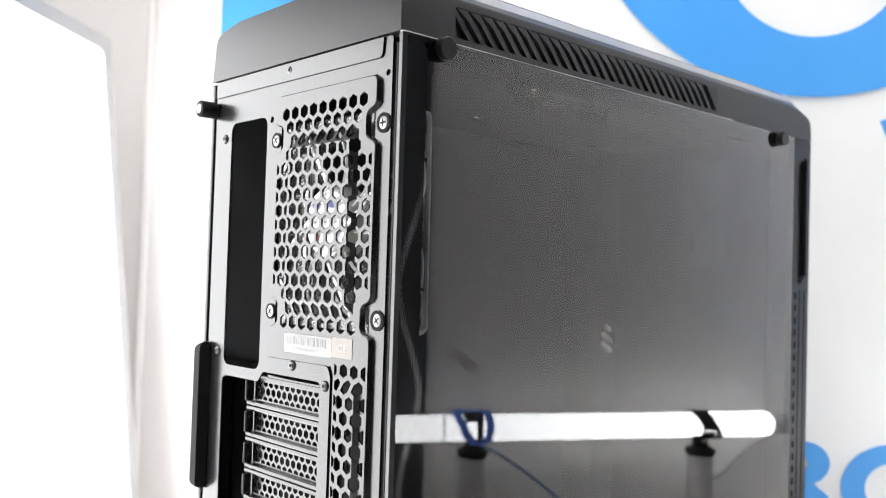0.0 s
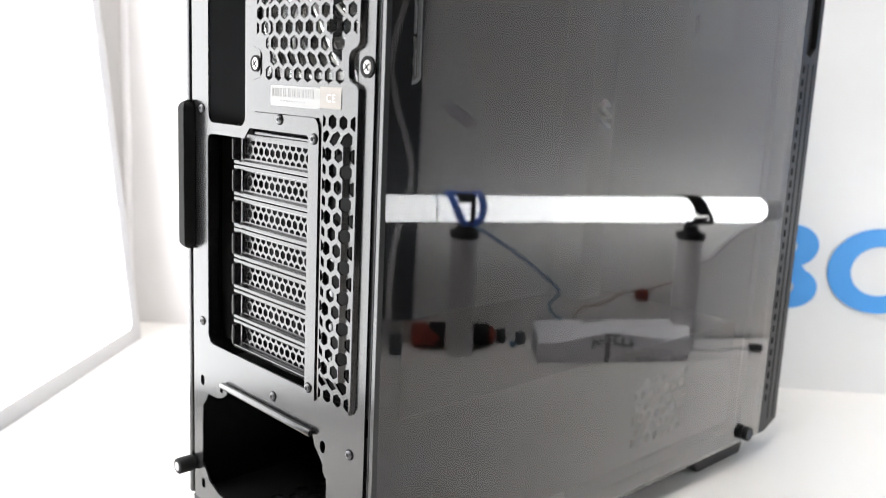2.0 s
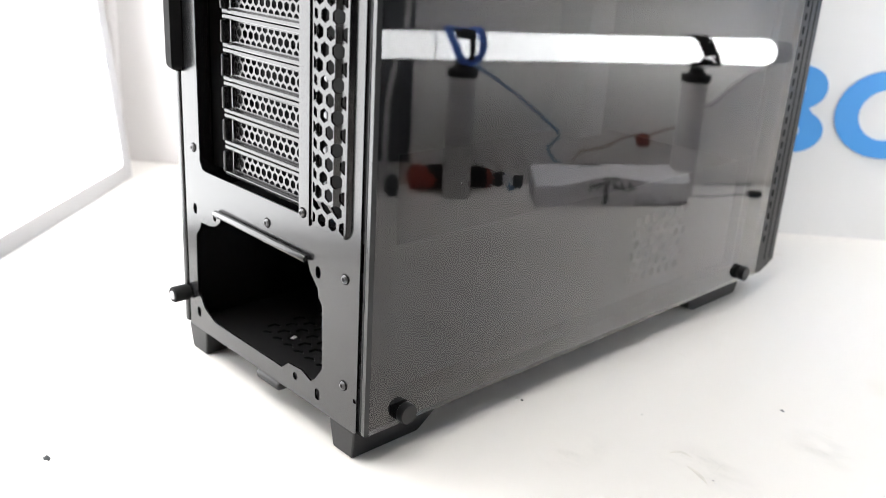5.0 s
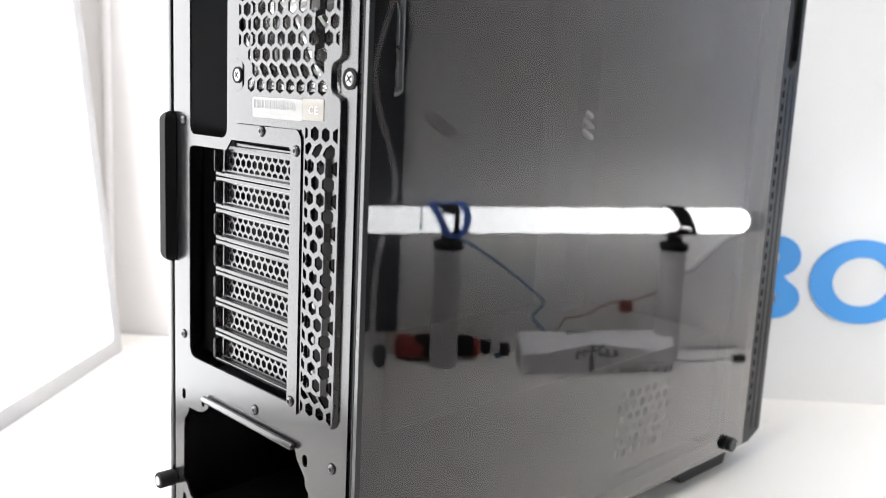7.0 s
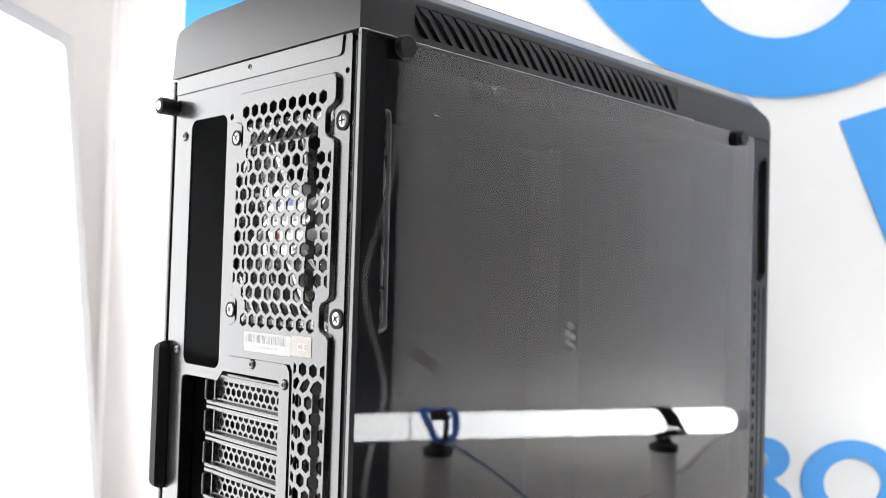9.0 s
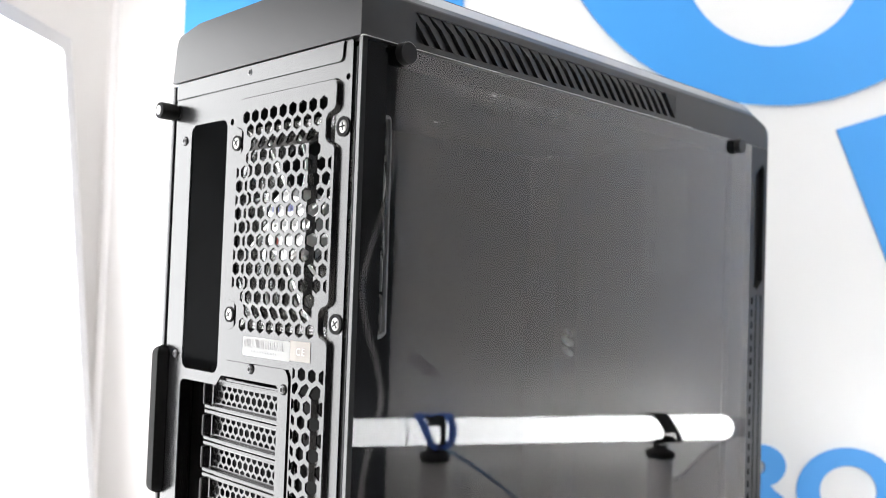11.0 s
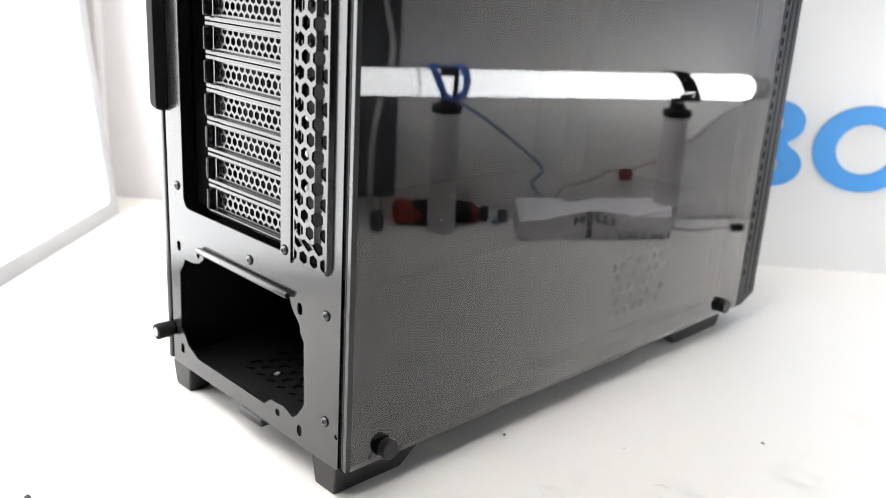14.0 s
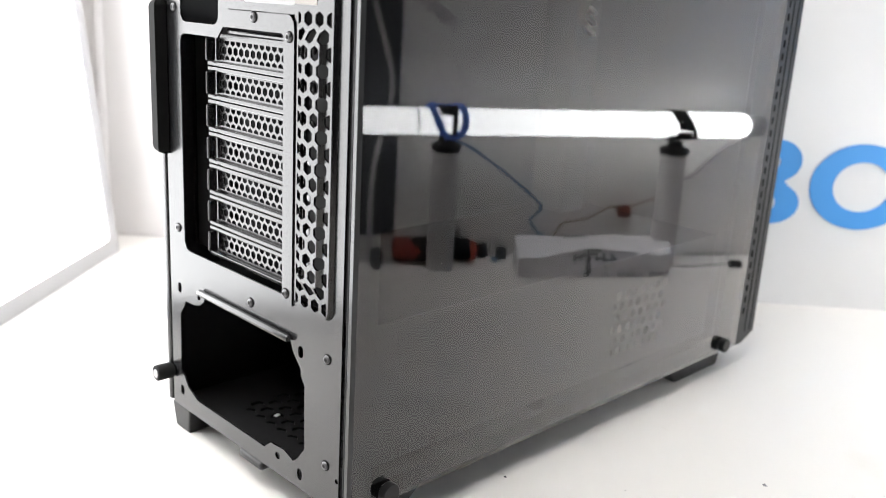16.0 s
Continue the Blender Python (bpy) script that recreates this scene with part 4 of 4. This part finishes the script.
for z0, z1, up in ((0.4060, 0.4270, 1), (0.3110, 0.3320, -1)):
    low, high = min(z0, z1), max(z0, z1)
    web = rounded(0.0164, 0.0262, low - 0.0016, high + 0.0006, 0.0030)
    gaps = [rounded(0.0182, 0.0240, low + 0.0012, low + 0.0075, 0.0018), rounded(0.0182, 0.0240, low + 0.0092, high - 0.0012, 0.0012)]
    part("corner_web", plate(fresh(), web, gaps, -0.0104, -0.0097, lambda u, v, w: (w, u, v)), CLOUDY, fan, "cloudy moulded corner")
    # white ribs, coloured as the corner's sparkle
    bm = box(fresh(), -0.0097, -0.0092, 0.0166, 0.0174, z0, z1)
    box(bm, -0.0097, -0.0092, 0.0200, 0.0240, (z0 + z1) / 2 - 0.0004, (z0 + z1) / 2 + 0.0002)
    box(bm, -0.0097, -0.0092, 0.0244, 0.0250, z0 + 0.002, z1 - 0.006)
    part("corner_rib", bm, GLINT, fan)
part("hub", lathe(fresh(), [(0.0205, 0.0), (0.0215, 0.002), (0.0215, 0.014), (0.0205, 0.0154)], 36, Matrix.Translation((-0.071, 0.0196, 0.370)) @ TO_REAR), CLEARHUB, fan, "white fan hub", True)
part("hub_sticker", lathe(fresh(), [(0.0190, 0.0), (0.0188, 0.0003)], 32, Matrix.Translation((-0.071, 0.0036, 0.370)) @ TO_REAR), FOIL, fan, "white round sticker")
marks = fresh()
for x in (-0.0845, -0.0805, -0.0690, -0.0655):
    box(marks, x, x + 0.0024, 0.0029, 0.0032, 0.3775, 0.3815)
part("sticker_print", marks, LILAC, fan)
part("sticker_dot", plate(fresh(), disc(-0.0800, 0.3605, 0.0026, 12), [], 0.0029, 0.0032), ORANGE, fan)
marks = fresh()
for k in range(5):
    box(marks, -0.0830 + 0.0050 * k, -0.0805 + 0.0050 * k, 0.0029, 0.0032, 0.3690, 0.3702)
    box(marks, -0.0790 + 0.0050 * k, -0.0770 + 0.0050 * k, 0.0029, 0.0032, 0.3640, 0.3650)
part("sticker_lines", marks, INK2, fan)
# slanted struts, thrown off the hub like a pinwheel
for k in range(4):
    p, q = Vector((-0.0250, 0, 0.0530)), Vector((0.0010, 0, 0.0195))
    mid, way = (p + q) / 2, q - p
    bm = box(fresh(), -way.length / 2, way.length / 2, -0.0016, 0.0016, -0.0013, 0.0013, 0.0004, 1)
    bm.transform(Matrix.Translation((FC[0], 0.0045, FC[1])) @ Matrix.Rotation(radians(90 * k), 4, "Y") @ Matrix.Translation(mid) @ Matrix.Rotation(-math.atan2(way.z, way.x), 4, "Y"))
    part("strut", bm, CLEARHUB, fan, "pale slanted strut")
for k in range(9):
    bm = fresh()
    grid = []
    for i in range(7):
        r = 0.0212 + 0.0350 * i / 6
        row = []
        for j in range(5):
            a = radians(40 * k + 8 * i * i / 12 + (j / 4 - 0.5) * 25)
            row.append(bm.verts.new((FC[0] + r * math.cos(a), 0.0150 + (j / 4 - 0.5) * 0.0150, FC[1] + r * math.sin(a))))
        grid.append(row)
    for i in range(6):
        for j in range(4):
            bm.faces.new((grid[i][j], grid[i][j + 1], grid[i + 1][j + 1], grid[i + 1][j]))
    bmesh.ops.solidify(bm, geom=list(bm.faces), thickness=0.0012)
    part("blade", bm, BLADE, fan, "", True)
    # white strip along the blade's edge, painted as its highlight
    rim = [(FC[0] + r * math.cos(a), 0.0072, FC[1] + r * math.sin(a)) for r, a in ((0.0212 + 0.0350 * i / 6, radians(40 * k + 8 * i * i / 12 - 12.5)) for i in range(7))]
    part("blade_edge", tube(fresh(), rim, 0.0010, 5), GLINT, fan, "blade edge with a painted glint", True)

# black cable cover inside, with three pale slanted marks
cover = part("cable_cover", box(fresh(), -0.1770, -0.1434, 0.3480, 0.3800, 0.1225, 0.4580), PIT, case, "black cable cover behind the glass")
bm = fresh()
for y, z, l in ((0.3655, 0.2985, 0.0078), (0.3645, 0.2905, 0.0125), (0.3645, 0.2815, 0.0125)):
    line = rounded(-0.0024, 0.0024, -l / 2, l / 2, 0.0023, 4)
    c, sn = math.cos(radians(54)), math.sin(radians(54))
    before = len(bm.verts)
    prism_yz(bm, [(y + u * c + v * -sn, z + u * sn + v * c) for u, v in line], -0.1433, -0.1428)
    bm.verts.ensure_lookup_table()
    for w in bm.verts[before:]:
        if w.co.x > -0.1430:
            w.co.x += 0.40 * max(0.0, z + 0.006 - w.co.z)
part("pale_marks", bm, MARK, cover, "three pale slanted marks")
bm = fresh()
rng = random.Random(9)
for k in range(9):
    y, z, r = rng.uniform(0.02, 0.41), rng.uniform(0.04, 0.45), rng.uniform(0.0002, 0.0005)
    plate(bm, disc(y, z, r, 6), [], 0.0002, 0.0004, lambda u, v, w: (w, u, v))
tagged(part("dust", bm, GREY, case, "specks of dust on the glass"), kind="stuff")


def smear(cy, cz, w, h, mat=SMUDGE, turned=0.0):
    """A thin film on the glass, w wide and h high."""
    c, sn = math.cos(radians(turned)), math.sin(radians(turned))
    bm = fresh()
    bm.faces.new([bm.verts.new((0.0002 + 0.00005 * (mat is HAZE), cy + a * w / 2 * c - b * h / 2 * sn, cz + a * w / 2 * sn + b * h / 2 * c)) for a, b in ((-1, -1), (1, -1), (1, 1), (-1, 1))])
    return part("smear", bm, mat, case, "dried smear on the glass")


smear(0.0950, 0.4510, 0.0400, 0.0085)
smear(0.1560, 0.4482, 0.0320, 0.0080)
smear(0.0530, 0.4300, 0.0200, 0.0080)
smear(0.1535, 0.4232, 0.0085, 0.0075)
smear(0.1250, 0.4455, 0.0900, 0.0100, HAZE)
# dark greasy streak and a ring mark
smear(0.0480, 0.2945, 0.0330, 0.0075, GREASE, -28)
part("ring_mark", plate(fresh(), disc(0.0590, 0.2650, 0.0054, 28), [disc(0.0590, 0.2650, 0.0042, 28)], 0.0002, 0.0003, lambda u, v, w: (w, u, v)), FADED, case, "faint ring mark on the glass")
# long faint scratches low on the pane
bm = fresh()
for y0, z0, y1, z1 in ((0.240, 0.0460, 0.311, 0.0472), (0.300, 0.0395, 0.352, 0.0400)):
    prism_yz(bm, [(y0, z0), (y1, z1 - 0.0002), (y1, z1), (y0, z0 + 0.0003)], 0.0002, 0.0003)
part("scratch", bm, SCRATCH, case, "faint scratches on the glass")

# ---- beside the side wall, seen in the glass ----
def lay(bm):
    """Built as (along the wall, out from the wall, up); moved to the side wall."""
    m = Matrix((( D2.x, -N2.x, 0, P2.x), (D2.y, -N2.y, 0, P2.y), (0, 0, 1, 0), (0, 0, 0, 1)))
    bm.transform(m)
    return bm


board = solo("dark_board", lay(box(fresh(), -1.80, 0.0165, 0.001, 0.016, 0.030, 1.90, 0.002, 1)), BLACKCLOTH, "tall black board hung flat on the white wall", "board")
solo("grey_cable", lay(tube(fresh(), [(0.016, 0.021, 0.60), (0.012, 0.021, 0.50), (0.005, 0.021, 0.44), (-0.003, 0.021, 0.408), (-0.012, 0.021, 0.375), (-0.019, 0.021, 0.345), (-0.020, 0.021, 0.320), (-0.013, 0.021, 0.284), (-0.003, 0.021, 0.253), (0.004, 0.021, 0.226), (0.007, 0.021, 0.205), (0.004, 0.021, 0.180), (-0.004, 0.021, 0.150), (-0.011, 0.022, 0.115), (-0.014, 0.023, 0.080), (-0.0145, 0.025, 0.040), (-0.015, 0.028, 0.002)], 0.0034)), STAND, "grey cable hanging down the dark board", "cable", smooth=True)
solo("power_adapter", lay(box(fresh(), -0.0165, -0.0020, 0.040, 0.060, -0.001, 0.024, 0.006, 3)), SCRAP, "small black power adapter on the side table", "adapter")
tool = thing("tape_gun", tuple(on2(0.065, 0, 0.022)), "black and orange hand tool lying behind the stand", "tool")
axis = Matrix(((D2.x, 0, -N2.x, 0), (D2.y, 0, -N2.y, 0), (0, 1, 0, 0), (0, 0, 0, 1)))
part("grip", lay(lathe(fresh(), [(0.010, 0.0), (0.0145, 0.002), (0.0150, 0.030), (0.0130, 0.040), (0.0135, 0.060), (0.0130, 0.070)], 20, Matrix.Translation((0.036, 0.022, 0.0145)) @ pose(0, 0, 0, 0, 90, 0))), RUBBER, tool, "black grip", True)
part("cap", lay(lathe(fresh(), [(0.009, 0.0), (0.0145, 0.003), (0.0150, 0.014), (0.0120, 0.021)], 20, Matrix.Translation((0.014, 0.022, 0.0145)) @ pose(0, 0, 0, 0, 90, 0))), ORANGE, tool, "orange cap", True)
part("stripe", lay(prism_xz(fresh(), [(0.033, 0.026), (0.033, 0.004), (0.0375, 0.007), (0.046, 0.015), (0.0375, 0.023)], 0.0362, 0.0382)), ORANGE, tool, "orange arrow-shaped inlay")
part("tip", lay(lathe(fresh(), [(0.0120, 0.0), (0.0120, 0.006), (0.0060, 0.010)], 20, Matrix.Translation((0.1065, 0.022, 0.0125)) @ pose(0, 0, 0, 0, 90, 0))), ORANGE, tool, "orange tip", True)
for k, (sx, w) in enumerate(((0.127, 0.012), (0.149, 0.012), (0.138, 0.008))):
    solo("clamp_scrap", lay(box(fresh(), sx - w / 2, sx + w / 2, 0.006 + 0.008 * k, 0.015 + 0.008 * k, -0.001, (0.018, 0.016, 0.006)[k], 0.003, 3)), (SCRAP, SCRAP, BLUECABLE)[k], "small dark cable clamp on the side table", "clamp", "cable clamps")

# parcel: a soft white wrapped box with dark print
def wrapped(co):
    """Shapes the loose wrapping: low front ridge at both ends, slanted folds and small creases."""
    x, y, z = co
    x += (0.094 - y) / 0.058 * (0.010 + 0.078 * (x - 0.1476))
    if z > 0.001:
        s, k = (y - 0.036) / 0.058, min(1.0, z / 0.010)
        ridge = 0.0225 + 0.0125 * math.exp(-((x - 0.236) / 0.048) ** 2) + 0.0050 * max(0.0, (x - 0.25) / 0.09)
        z *= (1 - s) + s * min(ridge, 0.035) / 0.035
        fold = abs((x * 0.62 + z * 1.4 + 0.008 * noise.noise(co * 30.0)) % 0.030 - 0.015) / 0.015
        y += (0.0014 * fold + 0.0012 * noise.noise(co * 60.0 + Vector((3, 1, 7)))) * k
        z += 0.0016 * noise.noise(co * 55.0) * k
        x += 0.0020 * noise.noise(co * 45.0 + Vector((9, 2, 1)))
    return Vector((x, y, z))


bm = box(fresh(), 0.1476, 0.3330, 0.036, 0.094, -0.0005, 0.0350)
bmesh.ops.subdivide_edges(bm, edges=list(bm.edges), cuts=21, use_grid_fill=True)
for v in bm.verts:
    v.co = wrapped(v.co.copy())
parcel = thing("wrapped_parcel", tuple(on2(0.25, 0, 0.05)), "long white plastic-wrapped parcel with dark print", "parcel")
part("wrapping", lay(bm), PARCEL, parcel)
rng = random.Random(12)


def printed(bm, x, z, w, h):
    """One dark bar lying on the wrapping's front."""
    c = wrapped(Vector((x, 0.094, z)))
    return box(bm, c.x - w / 2, c.x + w / 2, c.y + 0.0004, c.y + 0.0009, c.z - h / 2, c.z + h / 2)


bm = fresh()
for k in range(6):
    x = 0.212 + 0.0095 * k
    printed(bm, x, 0.0255, 0.0030, 0.0110)
    printed(bm, x + 0.0040, 0.0255 + rng.uniform(-0.004, 0.004), 0.0050, 0.0030)
part("print", lay(bm), PRINT, parcel, "unreadable dark print")
bm = fresh()
for k in range(5):
    printed(bm, 0.2265 + 0.0045 * k, 0.0328, 0.0047, 0.0024)
    printed(bm, 0.2305 + rng.uniform(-0.001, 0.001), 0.004 + 0.0042 * k, 0.0062, 0.0043)
part("emblem", lay(bm), PRINT, parcel, "dark angular emblem")
bm = fresh()
for i in range(17):
    for j in range(5):
        if rng.random() < 0.75:
            d = rng.uniform(0.0009, 0.0019) * (1.5 if j < 2 else 1.0)
            printed(bm, 0.252 + 0.0048 * i + 0.0024 * (j % 2), 0.0018 + 0.0034 * j, d, d)
part("small_print", lay(bm), PRINT, parcel, "rows of small dark dots")

solo("pen", lay(lathe(fresh(), [(0.0008, 0.0), (0.0012, 0.003), (0.0012, 0.028), (0.0009, 0.031)], 12, Matrix.Translation((0.214, 0.046, 0.0355)) @ pose(0, 0, 0, 0, 90, 0))), RUBBER, "slim black pen lying on the parcel", "pen", smooth=True)
solo("blue_cable", lay(tube(fresh(), [(0.070, 0.056, 0.151), (0.090, 0.042, 0.143), (0.130, 0.030, 0.118), (0.174, 0.026, 0.085), (0.193, 0.024, 0.066), (0.181, 0.024, 0.051), (0.190, 0.024, 0.036), (0.200, 0.016, 0.030), (0.215, 0.014, 0.002)], 0.0022)), BLUECABLE, "blue cable hanging from the tube clip", "cable", smooth=True)
plugged = thing("brown_lead", tuple(on2(0.29, 0, 0.01)), "brown lead with a dark red connector by the wall", "cable")
part("lead", lay(tube(fresh(), [(0.205, 0.010, 0.002), (0.225, 0.010, 0.040), (0.245, 0.009, 0.046), (0.262, 0.008, 0.050), (0.284, 0.008, 0.062), (0.302, 0.008, 0.063)], 0.0012)), BROWN, plugged, "", True)
part("connector", lay(box(fresh(), 0.299, 0.316, 0.002, 0.015, 0.050, 0.066, 0.005, 3)), REDBROWN, plugged, "dark red connector")
part("tail", lay(tube(fresh(), [(0.310, 0.008, 0.062), (0.328, 0.006, 0.068), (0.350, 0.004, 0.074)], 0.0010)), BROWN, plugged, "", True)
jack = thing("plug_lead", tuple(on2(0.40, 0, 0.06)), "thin lead with a black plug on the table", "cable")
part("lead", lay(tube(fresh(), [(0.345, 0.055, 0.002), (0.362, 0.060, 0.002), (0.384, 0.064, 0.002), (0.405, 0.058, 0.002), (0.434, 0.060, 0.003)], 0.0013)), GREY, jack, "", True)
part("plug", lay(box(fresh(), 0.432, 0.448, 0.055, 0.065, -0.0005, 0.008, 0.002)), RUBBER, jack, "black plug")
solo("lamp_lead", lay(tube(fresh(), [(0.462, 0.040, 0.168), (0.445, 0.020, 0.152), (0.433, 0.012, 0.143), (0.413, 0.010, 0.125), (0.394, 0.010, 0.106), (0.372, 0.010, 0.096), (0.365, 0.012, 0.070)], 0.0028)), STAND, "grey lead running down from the tube end", "cable", smooth=True)
# Grey line at the wall foot, painted as the shade of the gap.
solo("wall_gap_line", lay(tube(fresh(), [(0.400, 0.006, 0.001), (0.430, 0.005, 0.001), (0.470, 0.005, 0.001)], 0.0016)), GREY, "thin grey line standing in for the shaded gap along the wall", "cable", smooth=True)
for z0 in (0.3618, 0.4314):
    sheet = solo("paper_sheet", lay(box(fresh(), 0.3388, 0.3990, 0.0002, 0.0005, z0, z0 + 0.0652)), PAPER, "white paper note with a faint scribble on the wall", "paper", "paper notes")
    squiggle = [(0.3505 + 0.0035 * (i % 2), 0.0007, z0 + 0.0200 + 0.0040 * i) for i in range(6)]
    part("scribble", lay(tube(fresh(), squiggle, 0.0006, 5)), INK2, sheet, "faint grey scribble")

# blue strap looped round the tube at the first stand
STRAP = Vector(((TA - P2).dot(D2) - 0.004, -(TA - P2).dot(N2), TA.z))


def by_tube(along, deg, r=0.0170):
    return (STRAP.x + along, STRAP.y + r * math.cos(radians(deg)), STRAP.z + r * math.sin(radians(deg)))


ring = [by_tube(-0.0165, 100), by_tube(-0.0158, 62), by_tube(-0.0118, 22), by_tube(-0.0058, -22), by_tube(0.0012, -60), by_tube(0.0075, -76), by_tube(0.0140, -62), by_tube(0.0190, -28), by_tube(0.0210, 15), by_tube(0.0195, 62), by_tube(0.0180, 100), by_tube(0.003, 125), by_tube(-0.0165, 100)]
solo("blue_strap", lay(tube(fresh(), ring, 0.0043)), BLUEBAND, "blue elastic strap looped round the glowing tube", "strap", smooth=True)

# crumbs and scuffs on the table
def crumb(x, y, w, seed, mat):
    r = random.Random(seed)
    bm = fresh()
    top = [bm.verts.new((x + w * math.cos(radians(a)) * r.uniform(0.5, 1), y + 0.7 * w * math.sin(radians(a)) * r.uniform(0.5, 1), 0.0)) for a in range(0, 360, 45)]
    peak = bm.verts.new((x, y, w * 0.6))
    for i in range(8):
        bm.faces.new((top[i], top[(i + 1) % 8], peak))
    bm.faces.new(top[::-1])
    return solo("crumb", bm, mat, "tiny dark crumb lying on the white table", "crumb", "crumbs on the table")


for k, (x, y, w, mat) in enumerate(((-0.1201, -0.1307, 0.0036, SCRAP), (-0.0010, 0.1311, 0.0018, SCRAP), (0.1158, 0.2604, 0.0022, INK2), (0.060, 0.180, 0.0008, INK2), (0.200, 0.330, 0.0012, INK2), (0.130, 0.150, 0.0008, INK2))):
    crumb(x, y, w, k, mat)


def grime(x, y, w, d):
    """A thin dull patch of dirt rubbed into the laminate."""
    bm = fresh()
    bm.faces.new([bm.verts.new((x + a * w / 2, y + b * d / 2, 0.0003)) for a, b in ((-1, -1), (1, -1), (1, 1), (-1, 1))])
    return part("grime", bm, GRIME, tops, "brownish rubbed dirt")


grime(0.122, 0.160, 0.075, 0.050)
grime(0.155, 0.235, 0.060, 0.050)
grime(0.060, 0.110, 0.045, 0.060)


def scratch(points, wide, label):
    """A dull rubbed streak on the laminate, thin at both ends."""
    bm, top = fresh(), []
    P = [Vector((x, y, 0.0)) for x, y in points]
    for i, p in enumerate(P):
        way = (P[min(i + 1, len(P) - 1)] - P[max(i - 1, 0)]).normalized()
        side = Vector((-way.y, way.x, 0)) * wide * (0.15 + math.sin(math.pi * i / (len(P) - 1)))
        lift = Vector((0, 0, 0.0002))
        top.append([bm.verts.new(q) for q in (p + side * 1.3, p + side + lift, p - side + lift, p - side * 1.3)])
    for a, b in zip(top, top[1:]):
        for i in range(3):
            bm.faces.new((a[i], a[i + 1], b[i + 1], b[i]))
    return part("scuff_mark", bm, RUBBED, tops, label)


scratch([(0.0972, 0.1546), (0.0985, 0.1592), (0.1010, 0.1618), (0.1050, 0.1622), (0.1092, 0.1612)], 0.0009, "grey scuff mark")
scratch([(0.1118, 0.1512), (0.1160, 0.1506), (0.1200, 0.1496), (0.1250, 0.1470), (0.1294, 0.1444)], 0.0010, "grey scuff mark")
scratch([(-0.0055, 0.1290), (-0.0052, 0.1321), (-0.0046, 0.1340)], 0.0012, "grey scuff mark")
